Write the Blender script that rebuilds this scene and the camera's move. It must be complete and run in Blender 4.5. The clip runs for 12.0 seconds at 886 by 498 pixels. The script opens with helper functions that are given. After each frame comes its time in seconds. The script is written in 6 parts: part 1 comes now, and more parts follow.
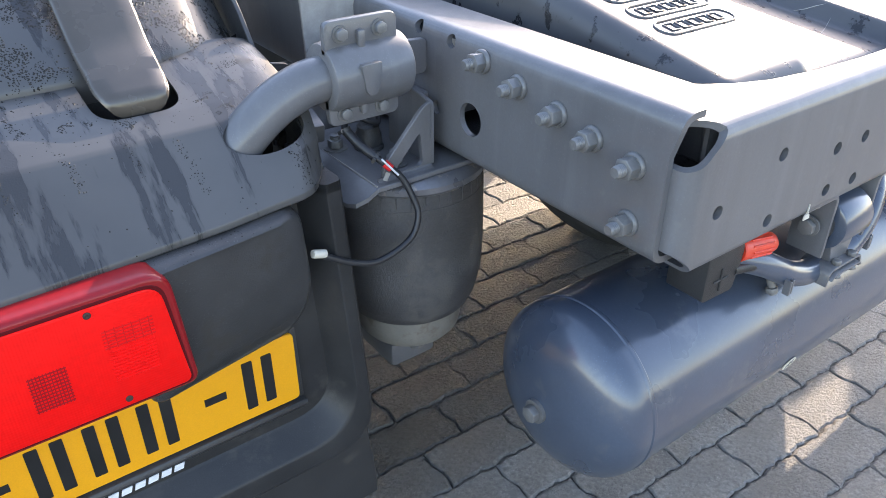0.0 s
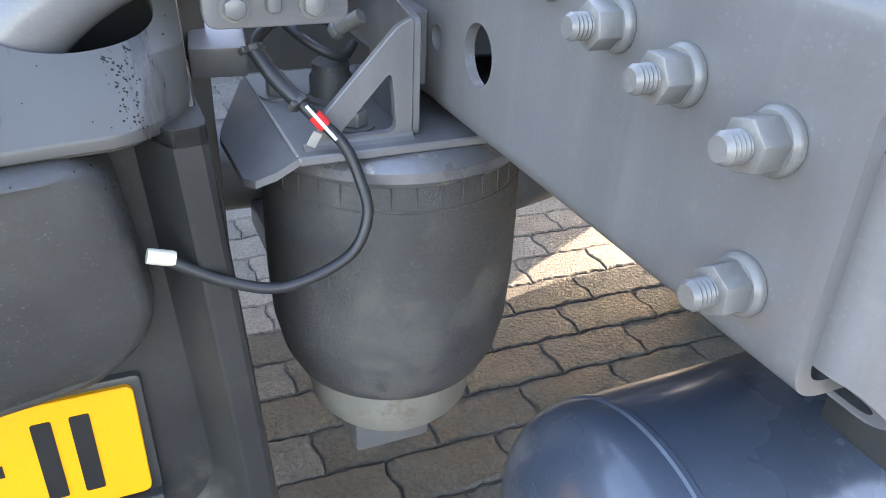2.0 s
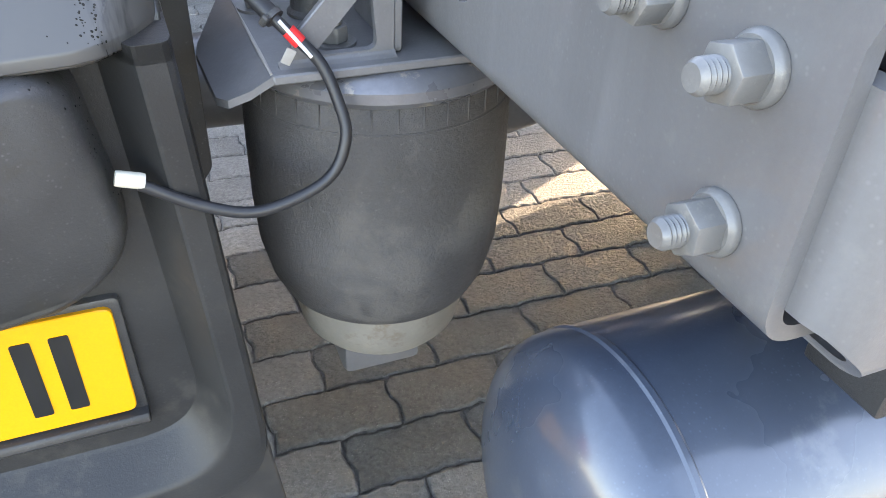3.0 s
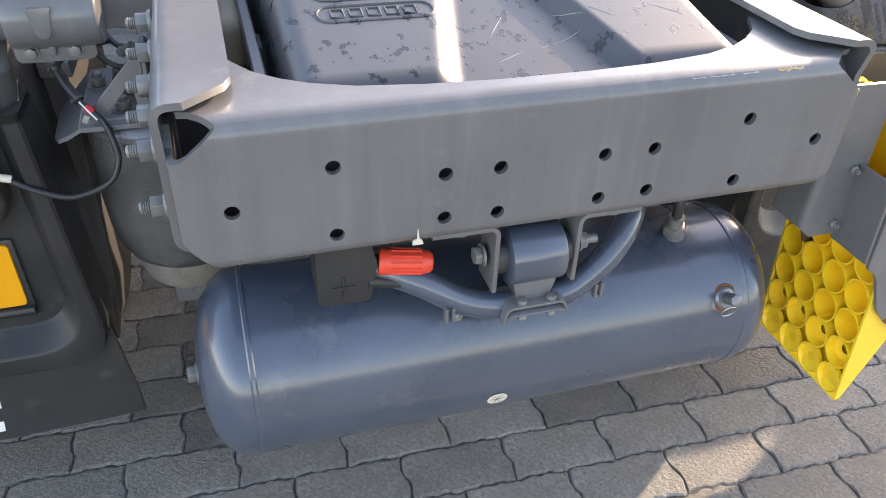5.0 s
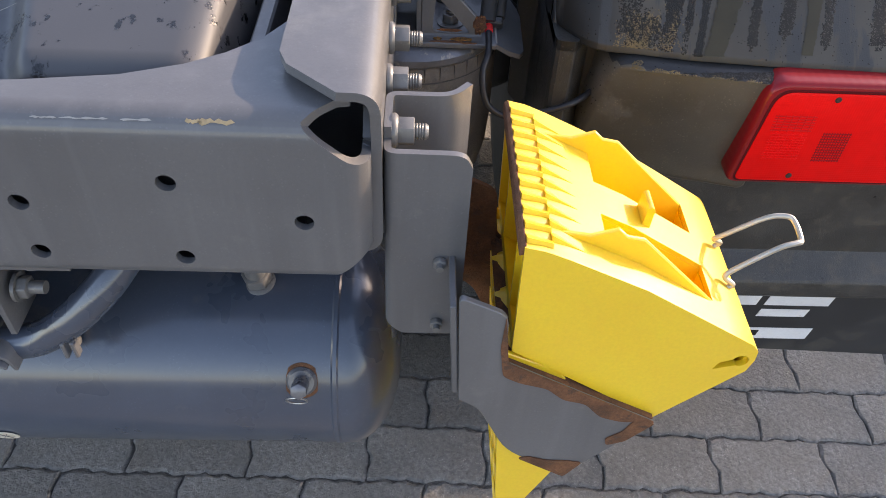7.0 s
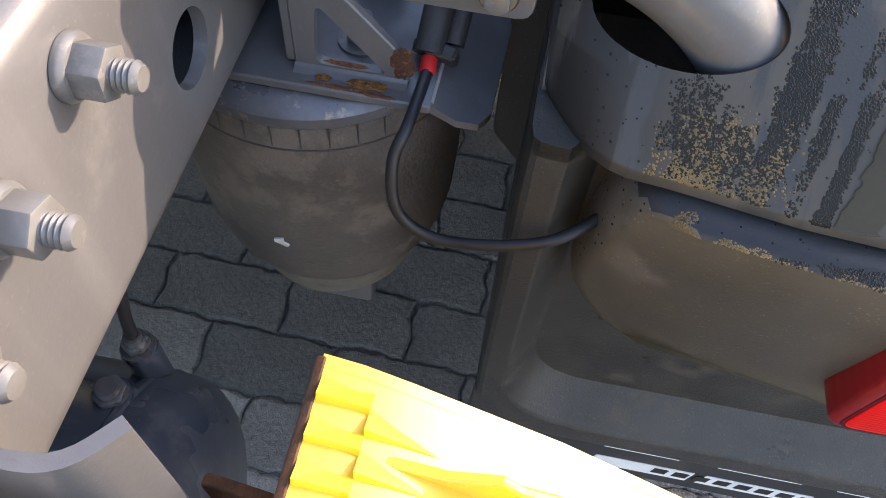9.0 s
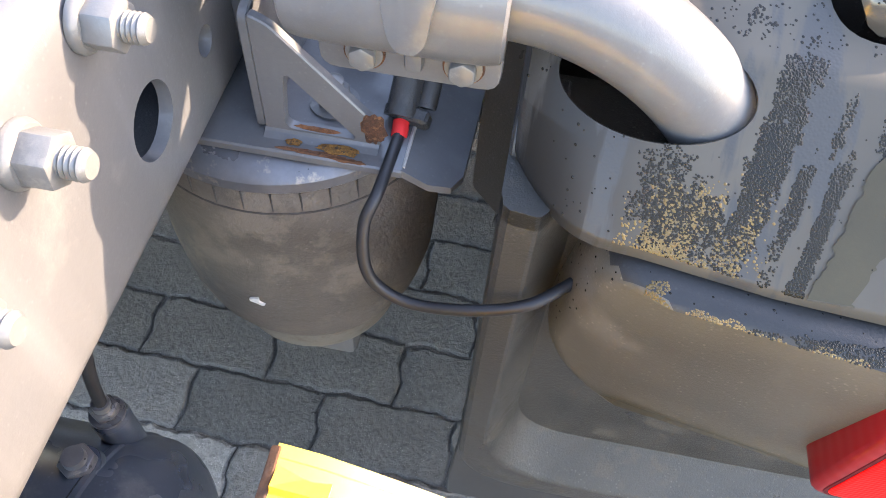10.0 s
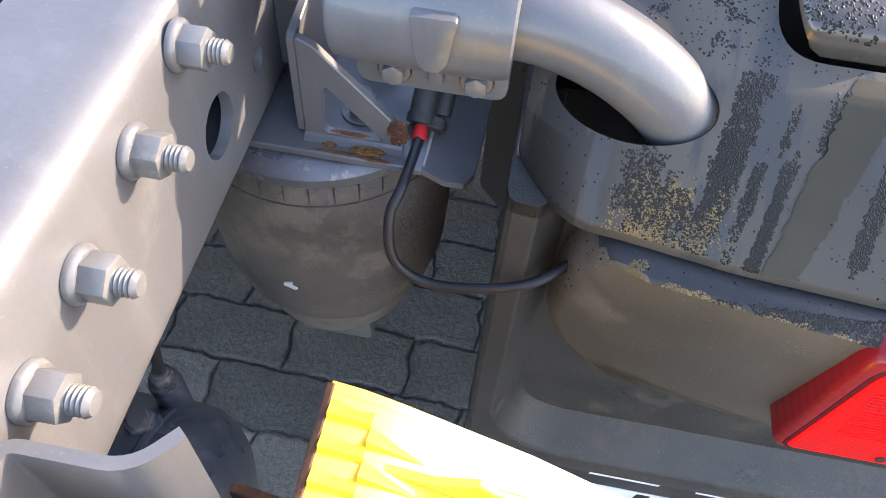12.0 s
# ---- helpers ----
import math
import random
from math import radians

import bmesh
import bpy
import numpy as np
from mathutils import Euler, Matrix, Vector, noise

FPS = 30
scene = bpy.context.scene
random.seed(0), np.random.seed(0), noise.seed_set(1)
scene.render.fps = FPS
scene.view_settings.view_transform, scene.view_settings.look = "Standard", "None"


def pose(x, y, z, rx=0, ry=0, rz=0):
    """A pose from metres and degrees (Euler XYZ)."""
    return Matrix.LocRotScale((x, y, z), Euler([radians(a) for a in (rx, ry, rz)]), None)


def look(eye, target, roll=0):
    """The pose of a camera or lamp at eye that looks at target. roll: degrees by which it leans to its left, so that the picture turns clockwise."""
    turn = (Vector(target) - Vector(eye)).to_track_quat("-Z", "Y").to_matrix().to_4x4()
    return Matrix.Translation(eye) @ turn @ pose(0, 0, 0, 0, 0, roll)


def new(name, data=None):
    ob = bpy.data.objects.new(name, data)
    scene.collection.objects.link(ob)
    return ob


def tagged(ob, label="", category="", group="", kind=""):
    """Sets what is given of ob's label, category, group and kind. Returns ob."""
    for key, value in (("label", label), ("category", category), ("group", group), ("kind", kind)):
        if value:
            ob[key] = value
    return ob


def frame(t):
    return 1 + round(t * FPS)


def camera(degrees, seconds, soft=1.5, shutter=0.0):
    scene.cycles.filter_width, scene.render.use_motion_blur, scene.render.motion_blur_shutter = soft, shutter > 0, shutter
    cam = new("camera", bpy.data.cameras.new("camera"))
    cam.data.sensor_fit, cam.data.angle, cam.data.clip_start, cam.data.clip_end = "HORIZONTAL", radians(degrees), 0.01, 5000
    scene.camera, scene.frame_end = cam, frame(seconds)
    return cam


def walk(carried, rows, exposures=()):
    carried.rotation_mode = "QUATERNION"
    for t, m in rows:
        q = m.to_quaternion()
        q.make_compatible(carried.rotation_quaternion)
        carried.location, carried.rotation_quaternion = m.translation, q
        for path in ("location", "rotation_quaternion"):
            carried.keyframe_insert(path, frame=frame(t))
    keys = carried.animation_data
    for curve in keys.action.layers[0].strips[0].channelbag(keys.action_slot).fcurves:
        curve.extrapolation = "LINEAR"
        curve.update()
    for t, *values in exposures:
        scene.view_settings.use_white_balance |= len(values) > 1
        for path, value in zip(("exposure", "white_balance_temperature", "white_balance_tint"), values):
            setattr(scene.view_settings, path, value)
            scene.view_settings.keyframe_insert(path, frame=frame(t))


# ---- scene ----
cam = camera(60.0, 12.0, 0.85)
PATH = [
    (0, (-0.959, -0.38, 1.229), (0.057, 0.993, 0.189), 0.1),
    (0.5, (-0.816, -0.264, 1.159), (0.21, 1.136, 0.165), 0.6),
    (1, (-0.719, -0.146, 1.074), (0.314, 1.294, 0.148), 1.7),
    (1.5, (-0.649, -0.13, 1.037), (0.28, 1.385, 0.121), 2.7),
    (2, (-0.626, -0.139, 1.008), (0.096, 1.448, 0.028), 2.5),
    (2.5, (-0.613, -0.131, 1.0), (0.055, 1.358, -0.155), 3.2),
    (2.7, (-0.605, -0.129, 0.999), (0.055, 1.361, -0.16), 3.2),
    (4.3, (-0.548, -0.373, 1.149), (0.073, 1.098, -0.055), 1.1),
    (4.5, (-0.497, -0.472, 1.182), (0.132, 1.017, 0.005), 1.1),
    (5, (-0.327, -0.651, 1.268), (0.165, 0.9, 0.106), 2.0),
    (5.5, (-0.132, -0.772, 1.301), (0.194, 0.831, 0.151), 1.4),
    (6, (0.065, -0.707, 1.296), (0.37, 0.906, 0.154), 1.8),
    (6.5, (0.23, -0.568, 1.3), (0.488, 1.035, 0.131), 2.5),
    (7, (0.42, -0.439, 1.278), (0.5, 0.967, -0.142), 3.7),
    (7.5, (0.535, -0.314, 1.247), (0.394, 0.99, -0.263), 3.2),
    (7.7, (0.563, -0.262, 1.233), (0.395, 1.048, -0.269), 3.0),
    (9.3, (0.567, 0.068, 1.146), (0.458, 1.139, -0.539), 5.6),
    (9.5, (0.571, 0.069, 1.149), (0.451, 1.19, -0.503), 5.3),
    (10, (0.577, 0.071, 1.158), (0.452, 1.23, -0.467), 4.9),
    (10.5, (0.573, 0.071, 1.159), (0.439, 1.237, -0.461), 4.7),
    (11, (0.571, 0.067, 1.166), (0.436, 1.236, -0.452), 4.6),
    (11.5, (0.572, 0.039, 1.182), (0.441, 1.208, -0.435), 4.7),
    (12, (0.575, 0.011, 1.214), (0.445, 1.185, -0.4), 4.8),
]
walk(cam, [(t, look(eye, target, roll)) for t, eye, target, roll in PATH],
     exposures=[(0, 2.50, 6900, 18), (1.0, 2.36, 6800, 20), (1.5, 2.86, 6900, 20), (2.5, 3.82, 7900, 19), (4.5, 2.56, 7850, 20), (5.5, 2.52, 7750, 20), (6.5, 2.02, 7300, 18), (7.0, 1.86, 7500, 22), (7.5, 1.45, 7600, 26), (9.5, 2.95, 6900, 20), (10.0, 3.45, 7250, 20), (10.7, 3.41, 7200, 20), (12, 2.79, 6750, 20)])
import itertools

# ---- light ----
SUN = Vector((0.819, 0.435, 0.375)).normalized()
world = bpy.data.worlds.new("sky")
world.use_nodes = True
scene.world = world
sky = world.node_tree.nodes.new("ShaderNodeTexSky")
sky.sky_type = "NISHITA"
sky.sun_disc = False
sky.sun_elevation = math.asin(SUN.z)
sky.sun_rotation = math.atan2(SUN.x, SUN.y)
back = world.node_tree.nodes["Background"]
back.inputs["Strength"].default_value = 0.15
world.node_tree.links.new(sky.outputs["Color"], back.inputs["Color"])
lamp = bpy.data.lights.new("sun", "SUN")
lamp.energy = 1.75
lamp.angle = radians(0.5)
lamp.color = (1.0, 0.86, 0.66)
new("sun", lamp).matrix_world = look(tuple(SUN * 20), (0, 0, 0))


# ---- materials ----
def shader(name, base, rough=0.5, metal=0.0, vary=0.25, scale=6.0, grain=120.0, bump=0.15, coat=0.0,
           second=None, amount=0.5, rough2=None, spec=0.5, speckle=0.0, per_piece=0.0, grit=0.35, deep=0.8, relief=0.002, streak=0.0):
    """A surface with two scales of colour change, a second colour in stains, and fine relief."""
    m = bpy.data.materials.new(name)
    m.use_nodes = True
    t = m.node_tree
    n, ln = t.nodes, t.links
    b = n["Principled BSDF"]
    b.inputs["Metallic"].default_value = metal
    b.inputs["Coat Weight"].default_value = coat
    b.inputs["Coat Roughness"].default_value = 0.15
    b.inputs["Specular IOR Level"].default_value = spec
    co = n.new("ShaderNodeTexCoord")

    def noise_at(s, detail=4.0, rgh=0.6):
        k = n.new("ShaderNodeTexNoise")
        k.inputs["Scale"].default_value = s
        k.inputs["Detail"].default_value = detail
        k.inputs["Roughness"].default_value = rgh
        ln.new(co.outputs["Object"], k.inputs["Vector"])
        return k.outputs["Fac"]

    def ramp(src, a, z, ca, cz):
        r = n.new("ShaderNodeMapRange")
        r.inputs[1].default_value, r.inputs[2].default_value = a, z
        r.inputs[3].default_value, r.inputs[4].default_value = ca, cz
        ln.new(src, r.inputs[0])
        return r.outputs[0]

    def mix(fac, a, c, mode="MIX"):
        k = n.new("ShaderNodeMix")
        k.data_type = "RGBA"
        k.blend_type = mode
        if isinstance(fac, float):
            k.inputs[0].default_value = fac
        else:
            ln.new(fac, k.inputs[0])
        for src, sock in ((a, k.inputs[6]), (c, k.inputs[7])):
            if isinstance(src, tuple):
                sock.default_value = (*src, 1)
            else:
                ln.new(src, sock)
        return k.outputs[2]

    big = noise_at(scale)
    fine = noise_at(grain, 6.0, 0.7)
    lo = tuple(c * (1 - vary) for c in base)
    hi = tuple(min(1, c * (1 + vary)) for c in base)
    col = mix(ramp(big, 0.3, 0.7, 0.0, 1.0), lo, hi)
    col = mix(ramp(fine, 0.35, 0.65, 0.0, grit), col, tuple(c * deep for c in base))
    rgh = ramp(big, 0.3, 0.7, max(0.02, rough - 0.08), min(1, rough + 0.08))
    if second:
        mask = ramp(noise_at(scale * 1.7, 8.0, 0.68), 0.72 - 0.35 * amount, 0.80 - 0.35 * amount, 0.0, 1.0)
        col = mix(mask, col, second)
        if rough2 is not None:
            k = n.new("ShaderNodeMix")
            ln.new(mask, k.inputs[0])
            ln.new(rgh, k.inputs[2])
            k.inputs[3].default_value = rough2
            rgh = k.outputs[0]
    if speckle:
        v = n.new("ShaderNodeTexVoronoi")
        v.inputs["Scale"].default_value = 260.0
        ln.new(co.outputs["Object"], v.inputs["Vector"])
        few = n.new("ShaderNodeMath")
        few.operation = "MULTIPLY"
        ln.new(ramp(v.outputs["Distance"], 0.05, 0.28, speckle, 0.0), few.inputs[0])
        ln.new(ramp(noise_at(42.0), 0.46, 0.62, 0.15, 1.0), few.inputs[1])
        col = mix(few.outputs[0], col, tuple(min(1, c * 2.6) for c in base))
    if streak:
        # dried runs of rain down upright faces
        stretch = n.new("ShaderNodeVectorMath")
        stretch.operation = "MULTIPLY"
        stretch.inputs[1].default_value = (38.0, 38.0, 3.2)
        ln.new(co.outputs["Object"], stretch.inputs[0])
        run = n.new("ShaderNodeTexNoise")
        run.inputs["Scale"].default_value = 1.0
        run.inputs["Detail"].default_value = 5.0
        ln.new(stretch.outputs[0], run.inputs["Vector"])
        col = mix(ramp(run.outputs["Fac"], 0.54, 0.72, 0.0, streak), col, tuple(min(1, c * 1.7) for c in base))
        col = mix(ramp(run.outputs["Fac"], 0.46, 0.30, 0.0, streak), col, tuple(c * 0.62 for c in base))
    if per_piece:
        info = n.new("ShaderNodeObjectInfo")
        isl = n.new("ShaderNodeNewGeometry")
        add = n.new("ShaderNodeMath")
        add.operation = "ADD"
        ln.new(info.outputs["Random"], add.inputs[0])
        ln.new(isl.outputs["Random Per Island"], add.inputs[1])
        fr = n.new("ShaderNodeMath")
        fr.operation = "FRACT"
        ln.new(add.outputs[0], fr.inputs[0])
        hsv = n.new("ShaderNodeHueSaturation")
        ln.new(ramp(fr.outputs[0], 0, 1, 1 - per_piece, 1 + per_piece), hsv.inputs["Value"])
        ln.new(col, hsv.inputs["Color"])
        col = hsv.outputs["Color"]
    ln.new(col, b.inputs["Base Color"])
    ln.new(rgh, b.inputs["Roughness"])
    if bump:
        k = n.new("ShaderNodeBump")
        k.inputs["Strength"].default_value = bump
        k.inputs["Distance"].default_value = relief
        ln.new(fine, k.inputs["Height"])
        ln.new(k.outputs["Normal"], b.inputs["Normal"])
    return m


def wet_shader(name, base, film, drop_scale=520.0, stretch=(30, 6, 4), where=0.52, damp=0.80, gloss=(0.34, 0.29), relief=0.22, spec=0.5, thin=None):
    """Grained plastic with beads of water standing in runs and patches between wiped, dusty stretches."""
    m = bpy.data.materials.new(name)
    m.use_nodes = True
    t = m.node_tree
    n, ln = t.nodes, t.links
    b = n["Principled BSDF"]
    co = n.new("ShaderNodeTexCoord")
    mp = n.new("ShaderNodeMapping")
    mp.inputs["Scale"].default_value = stretch
    ln.new(co.outputs["Object"], mp.inputs["Vector"])
    run = n.new("ShaderNodeTexNoise")
    run.inputs["Scale"].default_value = 1.0
    run.inputs["Detail"].default_value = 5.0
    run.inputs["Roughness"].default_value = 0.62
    ln.new(mp.outputs[0], run.inputs["Vector"])
    mask = n.new("ShaderNodeMapRange")
    mask.inputs[1].default_value, mask.inputs[2].default_value = where, where + 0.045
    ln.new(run.outputs["Fac"], mask.inputs[0])
    vor = n.new("ShaderNodeTexVoronoi")
    vor.inputs["Scale"].default_value = drop_scale
    ln.new(co.outputs["Object"], vor.inputs["Vector"])
    drop = n.new("ShaderNodeMapRange")
    drop.inputs[1].default_value, drop.inputs[2].default_value = 0.62, 0.15
    ln.new(vor.outputs["Distance"], drop.inputs[0])
    hgt = n.new("ShaderNodeMath")
    hgt.operation = "MULTIPLY"
    ln.new(drop.outputs[0], hgt.inputs[0])
    ln.new(mask.outputs[0], hgt.inputs[1])
    grain = n.new("ShaderNodeTexNoise")
    grain.inputs["Scale"].default_value = 700.0
    ln.new(co.outputs["Object"], grain.inputs["Vector"])
    gs = n.new("ShaderNodeMath")
    gs.operation = "MULTIPLY_ADD"
    gs.inputs[1].default_value = 0.12
    ln.new(grain.outputs["Fac"], gs.inputs[0])
    ln.new(hgt.outputs[0], gs.inputs[2])
    bp = n.new("ShaderNodeBump")
    bp.inputs["Strength"].default_value = relief
    b.inputs["Specular IOR Level"].default_value = spec
    bp.inputs["Distance"].default_value = 0.0015
    ln.new(gs.outputs[0], bp.inputs["Height"])
    ln.new(bp.outputs["Normal"], b.inputs["Normal"])
    dust = n.new("ShaderNodeTexNoise")
    dust.inputs["Scale"].default_value = 7.0
    dust.inputs["Detail"].default_value = 6.0
    ln.new(co.outputs["Object"], dust.inputs["Vector"])
    mixd = n.new("ShaderNodeMix")
    mixd.data_type = "RGBA"
    if thin:
        # film colour that gives way to the base colour towards the inner end
        part_x = n.new("ShaderNodeSeparateXYZ")
        ln.new(co.outputs["Object"], part_x.inputs[0])
        rise = n.new("ShaderNodeMapRange")
        rise.inputs[1].default_value, rise.inputs[2].default_value = thin
        rise.inputs[3].default_value = -0.35
        ln.new(part_x.outputs["X"], rise.inputs[0])
        amt = n.new("ShaderNodeMath")
        amt.operation = "MULTIPLY"
        amt.use_clamp = True
        ln.new(rise.outputs[0], amt.inputs[0])
        ln.new(dust.outputs["Fac"], amt.inputs[1])
        ln.new(amt.outputs[0], mixd.inputs[0])
    else:
        ln.new(dust.outputs["Fac"], mixd.inputs[0])
    mixd.inputs[6].default_value = (*base, 1)
    mixd.inputs[7].default_value = (*film, 1)
    wet = n.new("ShaderNodeMix")
    wet.data_type = "RGBA"
    ln.new(mask.outputs[0], wet.inputs[0])
    ln.new(mixd.outputs[2], wet.inputs[6])
    wet.inputs[7].default_value = (*[c * damp for c in base], 1)
    ln.new(wet.outputs[2], b.inputs["Base Color"])
    rg = n.new("ShaderNodeMapRange")
    rg.inputs[3].default_value, rg.inputs[4].default_value = gloss
    ln.new(mask.outputs[0], rg.inputs[0])
    ln.new(rg.outputs[0], b.inputs["Roughness"])
    return m


GREY = shader("chassis_grey_paint", (0.123, 0.122, 0.124), 0.40, 0.0, 0.14, 5.0, 260.0, 0.10, coat=0.35,
              second=(0.152, 0.150, 0.145), amount=0.36, speckle=0.16, streak=0.24)
GREY_TANK = shader("tank_grey_paint", (0.053, 0.069, 0.098), 0.31, 0.0, 0.18, 7.0, 180.0, 0.05, coat=0.8,
                   second=(0.078, 0.090, 0.110), amount=0.42, speckle=0.25)
GREY_EDGE = shader("cut_edge_paint", (0.33, 0.31, 0.28), 0.5, 0.0, 0.2, 40.0, 300.0, 0.1)
PRIMER = shader("tan_primer", (0.42, 0.30, 0.16), 0.6, 0.0, 0.3, 90.0, 400.0, 0.3)
BOLT = shader("painted_bolt_steel", (0.150, 0.148, 0.143), 0.42, 0.10, 0.15, 60.0, 400.0, 0.10, coat=0.3, second=(0.185, 0.178, 0.165), amount=0.45)
ZINC = shader("zinc_plated_steel", (0.42, 0.42, 0.42), 0.32, 0.8, 0.2, 80.0, 500.0, 0.08, second=(0.32, 0.25, 0.15), amount=0.4)
BLACK = shader("black_plastic", (0.042, 0.042, 0.042), 0.35, 0.0, 0.35, 9.0, 420.0, 0.30, second=(0.042, 0.039, 0.035), amount=0.5, rough2=0.5, speckle=0.7)
BLACK_HOOD = wet_shader("wet_black_plastic", (0.044, 0.043, 0.042), (0.106, 0.102, 0.096), gloss=(0.36, 0.27), relief=0.07)
BLACK_HOOD_DUSTY = wet_shader("dusty_wet_plastic", (0.020, 0.0195, 0.0185), (0.126, 0.110, 0.086), damp=2.6, gloss=(0.52, 0.36), relief=0.07, spec=0.28, thin=(0.585, 0.665))
BLACK_TOP = wet_shader("beaded_black_plastic", (0.042, 0.042, 0.044), (0.095, 0.093, 0.090), 460.0, (30, 9, 9), 0.55, 0.6, (0.30, 0.24))
BLACK_COVER = wet_shader("damp_cover_plastic", (0.045, 0.046, 0.050), (0.088, 0.088, 0.090), 460.0, (58, 40, 30), 0.575, 0.40, (0.38, 0.25))
# left bellows darkened for shade; right one dusty and lightened for its fill light
RUBBER = shader("bellows_rubber", (0.058, 0.055, 0.054), 0.52, 0.0, 0.40, 9.0, 200.0, 0.9, second=(0.088, 0.081, 0.075), amount=0.55, rough2=0.75, speckle=0.35)
RUBBER_DUSTY_LIT = shader("dusty_lit_bellows_rubber", (0.124, 0.110, 0.096), 0.6, 0.0, 0.40, 11.0, 200.0, 0.9, second=(0.190, 0.168, 0.142), amount=0.58, rough2=0.8, speckle=0.35)
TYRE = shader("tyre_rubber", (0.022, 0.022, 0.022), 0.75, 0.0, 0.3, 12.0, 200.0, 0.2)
ALU = shader("cast_piston", (0.225, 0.208, 0.176), 0.6, 0.15, 0.2, 18.0, 220.0, 0.25, second=(0.17, 0.14, 0.11), amount=0.55)
RIM = shader("pressed_plate_rim", (0.17, 0.17, 0.18), 0.32, 0.45, 0.25, 30.0, 260.0, 0.12, second=(0.34, 0.30, 0.25), amount=0.40, rough2=0.45)
RUST = shader("rust", (0.150, 0.066, 0.036), 0.9, 0.0, 0.5, 140.0, 500.0, 0.8, second=(0.26, 0.12, 0.05), amount=0.5, grit=0.7, deep=0.4, relief=0.006)
GRAINS = shader("ochre_rust_grains", (0.46, 0.21, 0.05), 0.9, 0.0, 0.5, 220.0, 700.0, 0.9, second=(0.10, 0.06, 0.035), amount=0.55, grit=0.7, deep=0.35, relief=0.006)
DARKRUST = shader("dark_rust", (0.19, 0.080, 0.036), 0.9, 0.0, 0.5, 40.0, 300.0, 0.7, second=(0.10, 0.050, 0.030), amount=0.5, grit=0.6, deep=0.5, relief=0.004)
SCREW = shader("dark_rusty_screw", (0.045, 0.022, 0.016), 0.7, 0.0, 0.4, 90.0, 300.0, 0.3)
YELLOW = shader("yellow_plastic", (1.0, 0.63, 0.022), 0.40, 0.0, 0.04, 9.0, 260.0, 0.06, second=(0.93, 0.58, 0.025), amount=0.3)
YELLOW.node_tree.nodes["Principled BSDF"].inputs["Coat Weight"].default_value = 1.0
YELLOW.node_tree.nodes["Principled BSDF"].inputs["Coat Roughness"].default_value = 0.42
YELLOW.node_tree.nodes["Principled BSDF"].inputs["Subsurface Weight"].default_value = 0.25
YELLOW.node_tree.nodes["Principled BSDF"].inputs["Subsurface Radius"].default_value = (0.02, 0.012, 0.001)
PLATE = shader("yellow_reflective_sheet", (0.88, 0.37, 0.002), 0.35, 0.0, 0.04, 9.0, 500.0, 0.02, coat=0.3)
PRINT = shader("black_print", (0.012, 0.012, 0.012), 0.4, 0.0, 0.1, 40.0, 400.0, 0.02)
WHITE = shader("white_print", (0.72, 0.72, 0.72), 0.5, 0.0, 0.06, 30.0, 300.0, 0.05, second=(0.5, 0.49, 0.46), amount=0.35)
RED = shader("red_plastic", (0.78, 0.065, 0.03), 0.4, 0.0, 0.06, 30.0, 300.0, 0.05)
TAPE = shader("red_tape", (0.80, 0.03, 0.03), 0.45, 0.0, 0.06, 60.0, 300.0, 0.05)
CABLE = shader("black_cable_sheath", (0.022, 0.022, 0.024), 0.45, 0.0, 0.2, 60.0, 500.0, 0.05)
PLUG = shader("cream_plug", (0.62, 0.58, 0.48), 0.5, 0.0, 0.1, 60.0, 300.0, 0.05)
WIRE = shader("galvanised_wire", (0.50, 0.47, 0.40), 0.38, 0.6, 0.1, 90.0, 300.0, 0.05)
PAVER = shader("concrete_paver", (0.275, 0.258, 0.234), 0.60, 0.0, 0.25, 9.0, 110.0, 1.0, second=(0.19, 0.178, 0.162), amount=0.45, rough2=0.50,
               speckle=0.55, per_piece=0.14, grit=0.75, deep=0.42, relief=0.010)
# wet paving, its colour also darkened for the shade under the vehicle
PAVER_WET_SHADED = shader("wet_shaded_paver", (0.120, 0.117, 0.109), 0.50, 0.0, 0.30, 9.0, 90.0, 1.0, second=(0.088, 0.085, 0.080), amount=0.5, rough2=0.40,
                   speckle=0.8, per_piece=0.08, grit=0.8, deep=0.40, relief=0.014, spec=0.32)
PAVER_DAMP_SHADED = shader("damp_shaded_paver", (0.170, 0.163, 0.150), 0.55, 0.0, 0.28, 9.0, 100.0, 1.0, second=(0.125, 0.120, 0.111), amount=0.48, rough2=0.42,
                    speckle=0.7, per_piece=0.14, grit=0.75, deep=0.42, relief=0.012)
JOINT = shader("joint_sand", (0.17, 0.158, 0.14), 0.95, 0.0, 0.4, 30.0, 220.0, 1.0, second=(0.075, 0.07, 0.062), amount=0.5, speckle=0.5, grit=0.9, deep=0.35, relief=0.006)
WATER = shader("water_bead", (0.011, 0.0105, 0.008), 0.20, 0.0, 0.3, 60.0, 400.0, 0.0, spec=0.26)
STRAP = shader("polished_strap_plastic", (0.070, 0.058, 0.045), 0.26, 0.0, 0.2, 14.0, 500.0, 0.03, coat=0.45)
OCHRE = shader("ochre_bead", (0.15, 0.094, 0.025), 0.35, 0.0, 0.4, 90.0, 400.0, 0.0)
BEIGE = shader("beige_foam", (0.46, 0.38, 0.27), 0.8, 0.0, 0.15, 20.0, 200.0, 0.3)
DUSTY = shader("dusty_black_plastic", (0.096, 0.084, 0.064), 0.50, 0.0, 0.30, 8.0, 420.0, 0.2, second=(0.125, 0.112, 0.092), amount=0.45, rough2=0.7, speckle=0.6)
